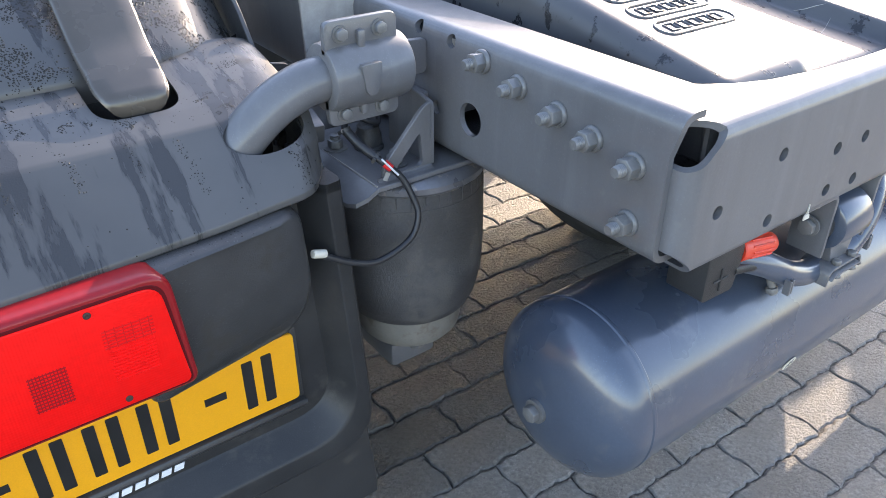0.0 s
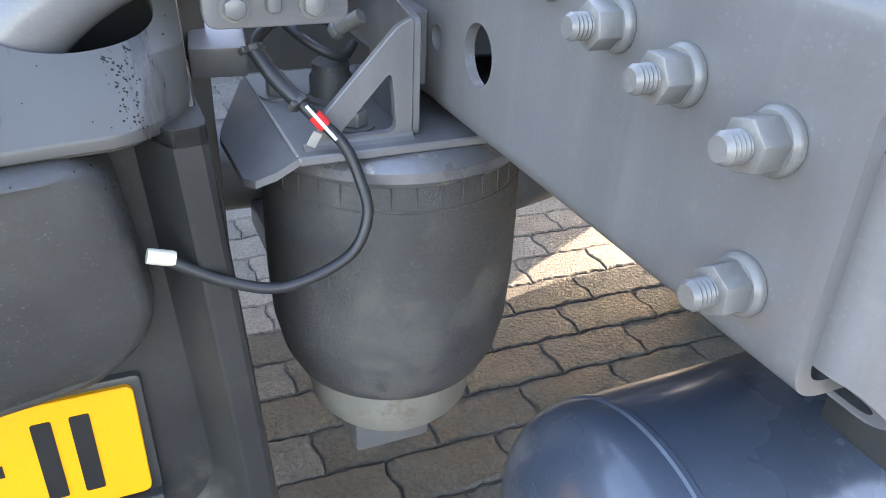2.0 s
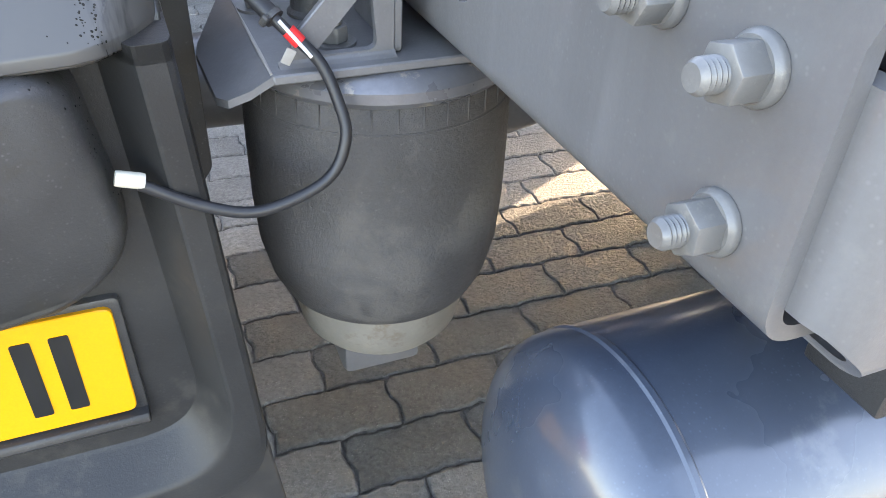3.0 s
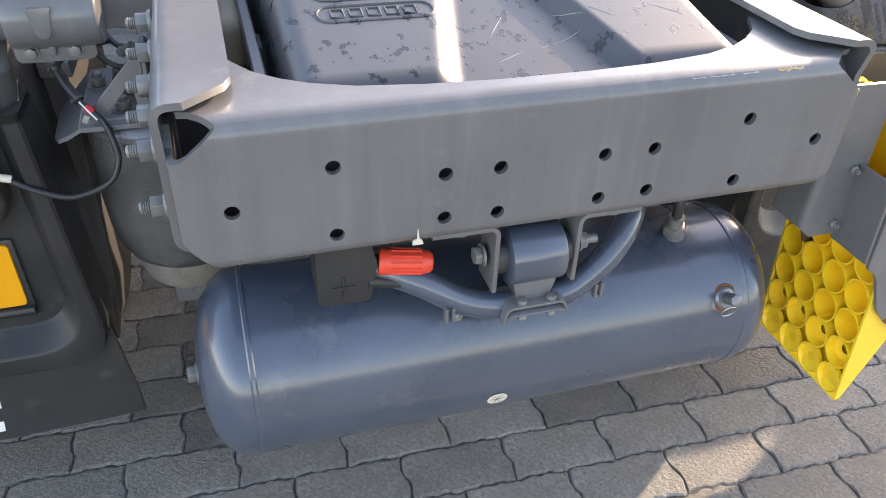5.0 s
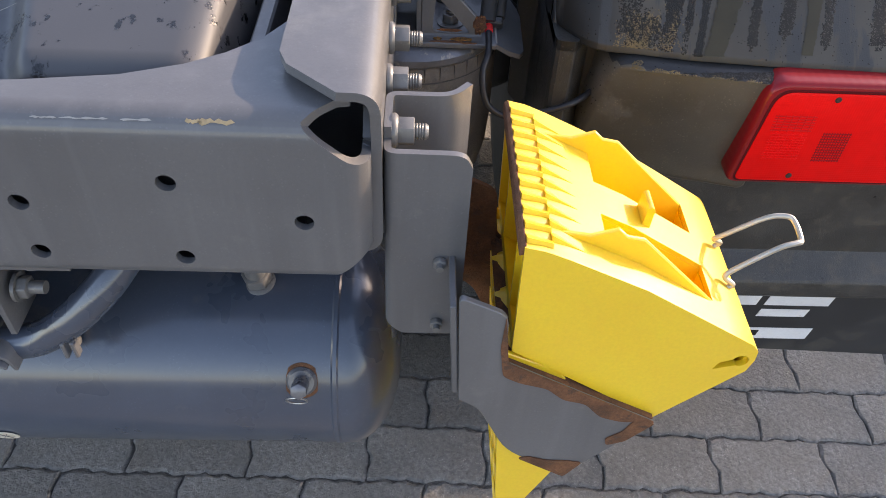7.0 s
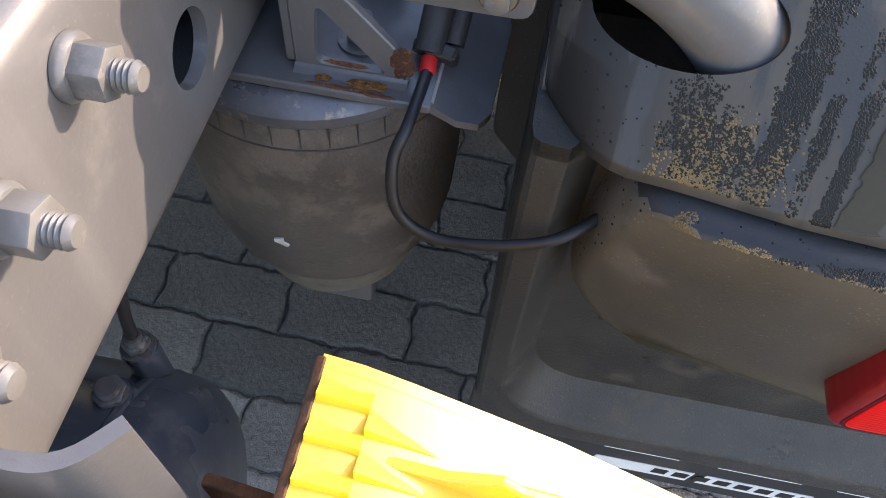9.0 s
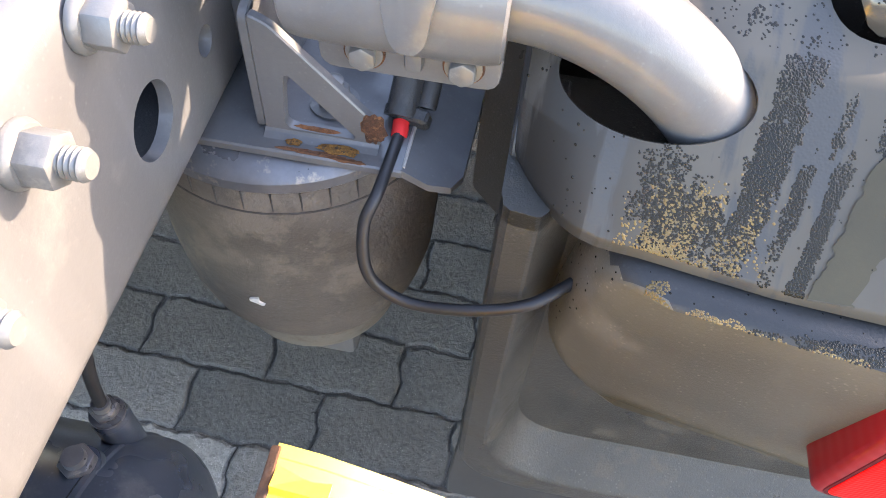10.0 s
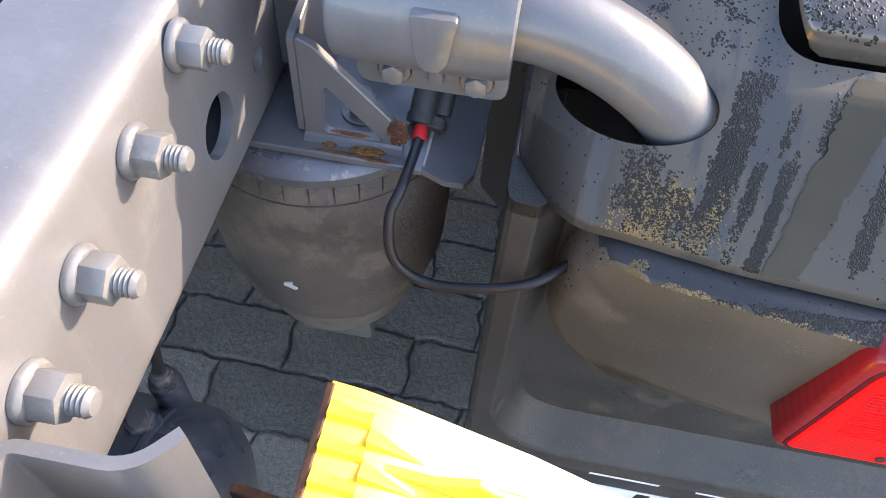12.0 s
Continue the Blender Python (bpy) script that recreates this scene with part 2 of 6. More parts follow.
DUSTY_PAN = shader("dusty_fascia_plastic", (0.042, 0.040, 0.036), 0.34, 0.0, 0.42, 14.0, 420.0, 0.45, second=(0.066, 0.059, 0.048), amount=0.5, rough2=0.5, speckle=1.0)
FASCIA = shader("fascia_black_plastic", (0.028, 0.028, 0.028), 0.40, 0.0, 0.30, 9.0, 420.0, 0.22, spec=0.36, second=(0.040, 0.038, 0.035), amount=0.45, rough2=0.42, speckle=0.35)
DAMP = shader("damp_plastic", (0.042, 0.034, 0.016), 0.42, 0.0, 0.25, 14.0, 500.0, 0.06, spec=0.35)
SCUFF = shader("scuffed_plastic", (0.20, 0.17, 0.135), 0.85, 0.0, 0.4, 60.0, 400.0, 0.4, second=(0.08, 0.075, 0.07), amount=0.6)
FLAP = shader("rubber_flap", (0.026, 0.026, 0.027), 0.55, 0.0, 0.25, 7.0, 500.0, 0.12, second=(0.044, 0.041, 0.037), amount=0.5, rough2=0.75)


def lens_shader(name, base, cell, gloss=0.04):
    """Moulded lamp lens: glossy coat over fine prisms."""
    m = shader(name, base, 0.34, 0.0, 0.06, 5.0, 60.0, 0.0, coat=gloss, spec=0.12)
    n, ln = m.node_tree.nodes, m.node_tree.links
    co = n.new("ShaderNodeTexCoord")
    w = n.new("ShaderNodeTexWave")
    w.inputs["Scale"].default_value = cell
    ln.new(co.outputs["Object"], w.inputs["Vector"])
    w2 = n.new("ShaderNodeTexWave")
    w2.bands_direction = "Z"
    w2.inputs["Scale"].default_value = cell
    ln.new(co.outputs["Object"], w2.inputs["Vector"])
    a = n.new("ShaderNodeMath")
    ln.new(w.outputs["Fac"], a.inputs[0])
    ln.new(w2.outputs["Fac"], a.inputs[1])
    bp = n.new("ShaderNodeBump")
    bp.inputs["Strength"].default_value = 0.12
    bp.inputs["Distance"].default_value = 0.001
    ln.new(a.outputs[0], bp.inputs["Height"])
    ln.new(bp.outputs["Normal"], n["Principled BSDF"].inputs["Normal"])
    return m


LENS = lens_shader("red_lamp_lens", (0.90, 0.008, 0.006), 110.0)
LENS_DARK = lens_shader("dark_red_lamp_grid", (0.34, 0.010, 0.012), 60.0)
LENS_DEEP = lens_shader("deep_red_lamp_lens", (0.66, 0.011, 0.010), 110.0)
LENS_EDGE = lens_shader("glossy_red_lamp_edge", (0.26, 0.008, 0.011), 30.0, 0.5)
LENS_GROOVE = lens_shader("dark_lamp_groove", (0.10, 0.006, 0.008), 30.0)
LENS_WHITE = lens_shader("clear_lamp_lens", (0.70, 0.68, 0.66), 110.0)


# ---- building helpers ----
def finish(ob, material, smooth=None):
    ob.data.materials.append(material)
    if smooth is not None:
        bm = bmesh.new()
        bm.from_mesh(ob.data)
        for f in bm.faces:
            f.smooth = True
        for e in bm.edges:
            if len(e.link_faces) == 2:
                e.smooth = e.calc_face_angle(0) < radians(smooth)
        bm.to_mesh(ob.data)
        bm.free()
    return ob


def part(name, bm, material, parent=None, label="", smooth=35):
    """Links a bmesh as one mesh object, under a thing or a part."""
    bmesh.ops.recalc_face_normals(bm, faces=bm.faces)
    me = bpy.data.meshes.new(name)
    bm.to_mesh(me)
    bm.free()
    ob = new(name, me)
    if parent is not None:
        ob.parent = parent
    if label:
        ob["label"] = label
    return finish(ob, material, smooth)


def thing(name, label, category, group="", at=(0, 0, 0)):
    ob = new(name)
    ob.empty_display_size = 0.05
    return tagged(ob, label, category, group)


def bevel(bm, width, segments=2, angle=30):
    edges = [e for e in bm.edges if len(e.link_faces) == 2 and e.calc_face_angle(0) > radians(angle)]
    if edges and width > 0:
        bmesh.ops.bevel(bm, geom=edges, offset=width, segments=segments, affect="EDGES", profile=0.5, clamp_overlap=True)
    return bm


def box(c, s, b=0.0, seg=2, turn=None):
    bm = bmesh.new()
    bmesh.ops.create_cube(bm, size=1)
    bmesh.ops.scale(bm, vec=s, verts=bm.verts)
    bevel(bm, b, seg)
    if turn is not None:
        bmesh.ops.transform(bm, matrix=turn, verts=bm.verts)
    bmesh.ops.translate(bm, vec=c, verts=bm.verts)
    return bm


def prism(points, axis, a, z, b=0.0, seg=2):
    """Extrudes a polygon given in the two other axes from a to z along axis ("x": points are y, z; "y": x, z; "z": x, y)."""
    bm = bmesh.new()
    put = {"x": lambda p, h: (h, p[0], p[1]), "y": lambda p, h: (p[0], h, p[1]), "z": lambda p, h: (p[0], p[1], h)}[axis]
    lo = [bm.verts.new(put(p, a)) for p in points]
    hi = [bm.verts.new(put(p, z)) for p in points]
    k = len(points)
    bm.faces.new(lo)
    bm.faces.new(hi[::-1])
    for i in range(k):
        bm.faces.new((lo[i], lo[(i + 1) % k], hi[(i + 1) % k], hi[i]))
    bmesh.ops.recalc_face_normals(bm, faces=bm.faces)
    return bevel(bm, b, seg)


def rounded(points, r, n=5):
    """A polygon with its corners rounded; r is one radius or one for each corner."""
    out = []
    k = len(points)
    for i, p in enumerate(points):
        rr = r[i] if isinstance(r, (list, tuple)) else r
        p = Vector(p)
        a, c = Vector(points[i - 1]) - p, Vector(points[(i + 1) % k]) - p
        if rr <= 0:
            out.append(tuple(p))
            continue
        d = min(rr, a.length * 0.48, c.length * 0.48)
        s, e = p + a.normalized() * d, p + c.normalized() * d
        for j in range(n + 1):
            u = j / n
            out.append(tuple((1 - u) ** 2 * s + 2 * u * (1 - u) * p + u * u * e))
    return out


def sheet(line, thick, axis, a, z, b=0.0):
    """Bent sheet metal: a polyline with thickness, extruded along axis."""
    pts = [Vector(p) for p in line]
    nor = []
    for i in range(len(pts)):
        d = (pts[min(i + 1, len(pts) - 1)] - pts[max(i - 1, 0)]).normalized()
        nor.append(Vector((-d.y, d.x)))
    other = [p + q * thick for p, q in zip(pts, nor)]
    return prism([tuple(p) for p in pts] + [tuple(p) for p in reversed(other)], axis, a, z, b)


def bend(points, r, n=6):
    """An open polyline with its inner corners rounded."""
    out = [tuple(points[0])]
    for i in range(1, len(points) - 1):
        p, a, c = Vector(points[i]), Vector(points[i - 1]), Vector(points[i + 1])
        d = min(r, (a - p).length * 0.49, (c - p).length * 0.49)
        s, e = p + (a - p).normalized() * d, p + (c - p).normalized() * d
        for j in range(n + 1):
            u = j / n
            out.append(tuple((1 - u) ** 2 * s + 2 * u * (1 - u) * p + u * u * e))
    return out + [tuple(points[-1])]


def smooth_line(points, n=8):
    """A Catmull-Rom line through the points."""
    p = [Vector(q) for q in points]
    p = [p[0] * 2 - p[1]] + p + [p[-1] * 2 - p[-2]]
    out = []
    for i in range(1, len(p) - 2):
        for j in range(n):
            t = j / n
            out.append(0.5 * (2 * p[i] + (p[i + 1] - p[i - 1]) * t + (2 * p[i - 1] - 5 * p[i] + 4 * p[i + 1] - p[i + 2]) * t * t
                              + (3 * p[i] - p[i - 1] - 3 * p[i + 1] + p[i + 2]) * t ** 3))
    return out + [p[-2]]


def tube(points, r, sides=16, closed=False, inner=0.0):
    """Sweeps a circle along a line; r is a number or a list of one radius for each point. inner: wall of an open pipe."""
    bm = bmesh.new()
    pts = [Vector(p) for p in points]
    k = len(pts)
    rad = r if isinstance(r, (list, tuple)) else [r] * k
    up = None
    rings = []
    for i, p in enumerate(pts):
        if closed:
            d = (pts[(i + 1) % k] - pts[i - 1]).normalized()
        else:
            d = (pts[min(i + 1, k - 1)] - pts[max(i - 1, 0)]).normalized()
        if up is None:
            up = d.orthogonal().normalized()
        up = (up - d * up.dot(d)).normalized()
        side = d.cross(up)
        rings.append([bm.verts.new(p + (up * math.cos(2 * math.pi * j / sides) + side * math.sin(2 * math.pi * j / sides)) * rad[i]) for j in range(sides)])
    for i in range(k if closed else k - 1):
        q, w = rings[i], rings[(i + 1) % k]
        for j in range(sides):
            bm.faces.new((q[j], q[(j + 1) % sides], w[(j + 1) % sides], w[j]))
    if not closed:
        bm.faces.new(rings[0][::-1])
        bm.faces.new(rings[-1])
    return bm


def lathe(profile, m=None, sides=48):
    """Turns (radius, height) pairs round the z axis, then moves the result by m."""
    bm = bmesh.new()
    rings = []
    for r, h in profile:
        if r <= 1e-6:
            rings.append([bm.verts.new((0, 0, h))])
        else:
            rings.append([bm.verts.new((r * math.cos(2 * math.pi * j / sides), r * math.sin(2 * math.pi * j / sides), h)) for j in range(sides)])
    for q, w in zip(rings, rings[1:]):
        for j in range(sides):
            a, c = (j, (j + 1) % sides)
            loop = [q[a % len(q)], q[c % len(q)], w[c % len(w)], w[a % len(w)]]
            loop = list(dict.fromkeys(loop))
            if len(loop) > 2:
                bm.faces.new(loop)
    for ring, ok in ((rings[0], len(rings[0]) > 1), (rings[-1], len(rings[-1]) > 1)):
        if ok:
            bm.faces.new(ring)
    if m is not None:
        bmesh.ops.transform(bm, matrix=m, verts=bm.verts)
    return bm


def along(p, d):
    """A pose at p whose z axis points along d."""
    return Matrix.Translation(p) @ Vector(d).to_track_quat("Z", "Y").to_matrix().to_4x4()


def hexagon(m, r, h, b=0.0015):
    bm = bmesh.new()
    bmesh.ops.create_cone(bm, cap_ends=True, segments=6, radius1=r, radius2=r, depth=h)
    bmesh.ops.translate(bm, vec=(0, 0, h / 2), verts=bm.verts)
    bevel(bm, b, 2)
    bmesh.ops.transform(bm, matrix=m, verts=bm.verts)
    return bm


def merge(*parts):
    bm = parts[0]
    for p in parts[1:]:
        me = bpy.data.meshes.new("tmp")
        p.to_mesh(me)
        p.free()
        bm.from_mesh(me)
        bpy.data.meshes.remove(me)
    return bm


def cut(bm, *cutters, self_cross=False):
    """Takes the cutters away from a bmesh and returns what is left."""
    bmesh.ops.recalc_face_normals(bm, faces=bm.faces)
    me = bpy.data.meshes.new("tmp")
    bm.to_mesh(me)
    bm.free()
    ob = new("tmp", me)
    tools = []
    for c in cutters:
        bmesh.ops.recalc_face_normals(c, faces=c.faces)
        mc = bpy.data.meshes.new("tmp")
        c.to_mesh(mc)
        c.free()
        oc = new("tmp", mc)
        tools.append(oc)
        mod = ob.modifiers.new("cut", "BOOLEAN")
        mod.object = oc
        mod.operation = "DIFFERENCE"
        mod.solver = "EXACT"
        mod.use_self = self_cross
    dg = bpy.context.evaluated_depsgraph_get()
    res = bpy.data.meshes.new_from_object(ob.evaluated_get(dg))
    out = bmesh.new()
    out.from_mesh(res)
    for o in (ob, *tools):
        mesh = o.data
        bpy.data.objects.remove(o)
        bpy.data.meshes.remove(mesh)
    bpy.data.meshes.remove(res)
    return out


def rod(a, z, r, sides=24):
    """A plain round cutter or pin from a to z."""
    return tube([a, z], r, sides)


def flip(bm, s):
    """Mirrors a bmesh to the other side of the vehicle when s is -1."""
    if s < 0:
        bmesh.ops.scale(bm, vec=(-1, 1, 1), verts=bm.verts)
        bmesh.ops.reverse_faces(bm, faces=bm.faces)
    return bm


def beads(bm, count, take, small, large, seed, reach=9.0):
    """Drops of water on the faces of a bmesh, where take(point, normal) gives more than a random number."""
    rnd = random.Random(seed)
    tris = [(l[0].vert.co.copy(), l[1].vert.co.copy(), l[2].vert.co.copy(), l[0].face.normal.copy()) for l in bm.calc_loop_triangles() if l[0].face.normal.z > 0.05 and abs(l[0].vert.co.x) < reach and l[0].vert.co.y < 0.75]
    total = list(itertools.accumulate((b - a).cross(c - a).length for a, b, c, _ in tris))
    verts, faces = [], []
    for _ in range(count):
        a, b, c, nor = tris[bisect_at(total, rnd.random() * total[-1])]
        u, v = rnd.random(), rnd.random()
        if u + v > 1:
            u, v = 1 - u, 1 - v
        p = a + (b - a) * u + (c - a) * v
        if take(p, nor) < rnd.random():
            continue
        r = small + (large - small) * rnd.random() ** 1.6
        e = nor.orthogonal().normalized()
        f = nor.cross(e)
        k = len(verts)
        for q, h, turn in ((1.0, -0.12, 0.0), (0.74, 0.24, 0.5)):
            for j in range(6):
                w = (j + turn) * math.pi / 3
                verts.append(p + e * (r * q * math.cos(w)) + f * (r * q * math.sin(w) * 1.15) + nor * (r * h))
        verts.append(p + nor * (r * 0.36))
        for j in range(6):
            i = (j + 1) % 6
            faces += [(k + j, k + i, k + 6 + j), (k + i, k + 6 + i, k + 6 + j), (k + 6 + j, k + 6 + i, k + 12)]
    return verts, faces


def bisect_at(total, x):
    lo, hi = 0, len(total) - 1
    while lo < hi:
        mid = (lo + hi) // 2
        if total[mid] < x:
            lo = mid + 1
        else:
            hi = mid
    return lo


def drops(name, data, material, parent, label):
    me = bpy.data.meshes.new(name)
    me.from_pydata([tuple(v) for v in data[0]], [], data[1])
    for f in me.polygons:
        f.use_smooth = True
    me.materials.append(material)
    ob = new(name, me)
    ob.parent = parent
    ob["label"] = label
    ob["kind"] = "stuff"
    return ob

# ---- ground ----
PL, PW, GAP = 0.2155, 0.1135, 0.0030
ROW0, TURN = 0.357, radians(-1.4)


def ground_sheet():
    bm = bmesh.new()
    bmesh.ops.create_grid(bm, x_segments=8, y_segments=8, size=150)
    bmesh.ops.translate(bm, vec=(0, 0, -0.0044), verts=bm.verts)
    return bm


ground = part("ground", ground_sheet(), JOINT)
tagged(ground, "grey concrete block yard with dark sandy joints", "ground", kind="structure")

# ---- frame: two rails and the rear crossmember ----
RX, RZ0, RZ1 = 0.395, 0.800, 0.972


def flange_bolt(parent, x, y, z, s, turn=0.0):
    """Nut with a wide flange on the web, and the threaded end that stands out of it."""
    m = Matrix.Translation((s * x, y, z)) @ pose(0, 0, 0, 0, 90 * s, 0) @ pose(0, 0, 0, 0, 0, turn)
    nut = merge(lathe([(0.0, 0.0), (0.0142, 0.0), (0.0144, 0.0020), (0.0138, 0.0034), (0.0124, 0.0050), (0.0, 0.0060)], m, 40),
                hexagon(m @ Matrix.Translation((0, 0, 0.0035)), 0.0122, 0.0145, 0.0011))
    ob = part("flange_nut", nut, BOLT, parent, smooth=30)
    prof = [(0.0, 0.014)]
    for i in range(6):
        h = 0.014 + i * 0.0023
        prof += [(0.0060, h), (0.0069, h + 0.0012)]
    prof += [(0.0063, 0.0278), (0.0051, 0.0294), (0.0, 0.0294)]
    part("stud", lathe(prof, m, 28), BOLT, ob, smooth=25)
    return ob


def frame_rail(s):
    rail = thing("frame_rail", "grey painted steel frame rail with bolted rear end", "frame rail", "frame rails")
    r = 0.017
    y0 = 0.002
    line = bend([(0.318, RZ0 + 0.004), (RX, RZ0 + 0.004), (RX, RZ1), (0.318, RZ1)], 0.021, 8)
    web = sheet(line, 0.008, "y", y0, 3.2)
    holes = [rod((0.3, 0.326, 0.868), (0.45, 0.326, 0.868), 0.0215, 32), rod((0.3, 0.397, 0.863), (0.45, 0.397, 0.863), 0.0095)]
    for y, z in ((0.367, 0.957), (0.437, 0.960), (0.52, 0.93), (0.52, 0.87)):
        holes.append(rod((0.3, y, z), (0.45, y, z), 0.0085))
    # slanted end of the upper flange
    holes.append(prism([(0.28, -0.1), (0.379, -0.1), (0.379, 0.0015), (0.325, 0.050), (0.315, 0.075), (0.28, 0.075)], "z", 0.950, 1.02))
    holes.append(prism([(-0.1, 0.70), (0.025, 0.70), (0.025, 0.925), (0.0165, 0.955), (0.012, 1.0), (-0.1, 1.0)], "x", 0.28, 0.45))
    body = cut(web, *holes)
    part("channel", flip(body, s), GREY, rail, smooth=40)
    for i, (y, z) in enumerate(((0.303, 0.949), (0.239, 0.936), (0.174, 0.924), (0.121, 0.914), (0.063, 0.905), (0.062, 0.841))):
        flange_bolt(rail, RX + (0.0065 if s > 0 and i > 3 else 0.0003), y, z, s, 17 * i + 8)
    return rail


for side in (-1, 1):
    frame_rail(side)

crossmember = thing("rear_crossmember", "grey painted pressed steel rear crossmember with drilled holes", "crossmember")


def pressed_box(x, y0, y1, z0, z1, r):
    """Box with rounded front edges and front corners, open shape for a pressed steel end."""
    bm = bmesh.new()
    bmesh.ops.create_cube(bm, size=1)
    bmesh.ops.scale(bm, vec=(2 * x, y1 - y0, z1 - z0), verts=bm.verts)
    bmesh.ops.translate(bm, vec=(0, (y0 + y1) / 2, (z0 + z1) / 2), verts=bm.verts)
    front = [e for e in bm.edges if all(v.co.y < (y0 + y1) / 2 for v in e.verts)]
    bmesh.ops.bevel(bm, geom=front, offset=r, segments=7, affect="EDGES", profile=0.5)
    return bm


def crossmember_body():
    bm = pressed_box(0.3870, 0.0, 0.155, 0.788, 0.956, 0.021)
    cutters = [pressed_box(0.3800, 0.007, 0.30, 0.795, 0.949, 0.015)]
    for x, z in ((0.335, 0.86), (0.235, 0.897), (0.235, 0.818), (0.12, 0.874), (0.12, 0.821), (0.06, 0.874), (0.06, 0.819)):
        for k in (-1, 1):
            cutters.append(rod((k * x, -0.03, z), (k * x, 0.05, z), 0.0078))
    # sweep cut out of the upper flange
    arc = [(-0.345, 0.30), (-0.335, 0.19), (-0.318, 0.148), (-0.297, 0.112), (-0.272, 0.088), (-0.244, 0.070), (-0.20, 0.053), (-0.13, 0.042), (-0.05, 0.037)]
    arc = arc + [(-x, y) for x, y in reversed(arc)]
    cutters.append(prism(arc, "z", 0.94, 1.0))
    cutters.append(prism([(0.100, 0.70), (0.30, 0.70), (0.30, 0.81), (0.100, 0.81)], "x", -0.5, 0.5))
    for k in (-1, 1):
        low = 0.9120
        # drop-shaped opening where web, flange and end meet
        notch = rounded([(k * 0.352, 1.00), (k * 0.3375, 0.957), (k * 0.3390, 0.948), (k * 0.381, low), (k * 0.43, low), (k * 0.43, 1.00)], [0, 0.010, 0.010, 0.018, 0, 0], 5)
        tool = prism(notch, "y", -0.05, 0.034)
        for v in tool.verts:
            if v.co.y > 0:
                v.co.y = 0.006 + min(0.030, max(0.0, abs(v.co.x) - 0.3375) * 0.95)
        bmesh.ops.triangulate(tool, faces=tool.faces[:])
        cutters.append(tool)
        cutters.append(prism([(0.030, low + 0.0013), (0.052, 0.935), (0.30, 0.935), (0.30, 1.0), (0.030, 1.0)], "x", k * 0.372, k * 0.45))
        cutters.append(prism(rounded([(k * 0.352, 0.77), (k * 0.352, 0.789), (k * 0.366, 0.806), (k * 0.385, 0.823), (k * 0.42, 0.823), (k * 0.42, 0.77)], 0.006, 3), "y", -0.05, 0.20))
    return cut(bm, *cutters)


part("web", crossmember_body(), GREY, crossmember, smooth=40)
for side in (-1, 1):
    part("stiffener", prism(rounded([(side * 0.300, 0.80), (side * 0.378, 0.80), (side * 0.378, 0.944), (side * 0.300, 0.944)], 0.006, 2), "y", 0.118, 0.126), GREY, crossmember)
part("inner_channel", prism(rounded([(-0.33, 0.797), (0.33, 0.797), (0.33, 0.947), (-0.33, 0.947)], 0.01, 3), "y", 0.030, 0.035), GREY, crossmember)
scr = random.Random(12)
for x, w, m in ((0.160, 0.018, GREY_EDGE), (0.188, 0.034, GREY_EDGE), (0.224, 0.022, GREY_EDGE), (0.264, 0.012, PRIMER), (0.280, 0.026, PRIMER)):
    h = 0.0028 if m is PRIMER else 0.0011
    top = [(x - w / 2 + w * i / 9, h * scr.uniform(0.1, 1.0) * min(1, i, 9 - i)) for i in range(10)]
    low = [(x + w / 2 - w * i / 9, -h * scr.uniform(0.1, 1.0) * min(1, i, 9 - i) - 0.0001) for i in range(10)]
    part("scratch", prism(top + low, "z", -0.0004, 0.0004), m, crossmember, "worn paint on the edge").matrix_world = pose(0, 0.00615, 0.94985, 45, 0, 0)
part("paint_chip", prism([(-0.155, 0.7915), (-0.143, 0.7915), (-0.1445, 0.797), (-0.1475, 0.7985), (-0.1485, 0.811), (-0.1495, 0.8115), (-0.150, 0.799), (-0.155, 0.797)], "y", -0.0010, 0.0005),
     PLUG, crossmember, "bare pale chip in the paint")

# ---- air tank ----
TY, TZ, TR = 0.143, 0.538, 0.126
tank = thing("air_tank", "blue-grey painted steel air tank with domed ends under the frame", "air tank")


def tank_shell():
    prof = []
    for i in range(13):
        u = i / 12 * math.pi / 2
        prof.append((TR * math.sin(u) ** 0.72 if i else 0.0, -0.352 - 0.058 * math.cos(u)))
    prof += [(TR, -0.345), (TR + 0.0015, -0.343), (TR + 0.0015, -0.339), (TR, -0.337)]
    full = prof + [(r, -h) for r, h in reversed(prof)]
    return lathe(full, along((0, TY, TZ), (1, 0, 0)), 96)


part("shell", tank_shell(), GREY_TANK, tank, smooth=30)
m_end = along((-0.408, TY + 0.01, TZ - 0.018), (-1, 0, 0))
plug = part("end_plug", merge(lathe([(0.0, -0.004), (0.017, -0.004), (0.017, 0.007), (0.0, 0.007)], m_end, 32), hexagon(m_end @ Matrix.Translation((0, 0, 0.007)), 0.0125, 0.011)), BOLT, tank)
m_dr = along((0.307, 0.034, 0.598), (0, -0.87, 0.49))
boss = part("drain_boss", lathe([(0.0, -0.01), (0.0165, -0.01), (0.0165, 0.003), (0.0135, 0.006), (0.0, 0.006)], m_dr, 32), RIM, tank, "rusty drain boss")
part("rust_ring", lathe([(0.0, -0.006), (0.0215, -0.006), (0.0205, 0.0008), (0.0165, 0.0016), (0.0, 0.0016)], m_dr, 32), DARKRUST, boss)
part("drain_valve", merge(lathe([(0.0, 0.006), (0.0085, 0.006), (0.0085, 0.018), (0.0, 0.018)], m_dr, 20), hexagon(m_dr @ Matrix.Translation((0, 0, 0.016)), 0.0095, 0.012)), RIM, boss)
ring_c = m_dr @ Vector((-0.004, -0.012, 0.016))
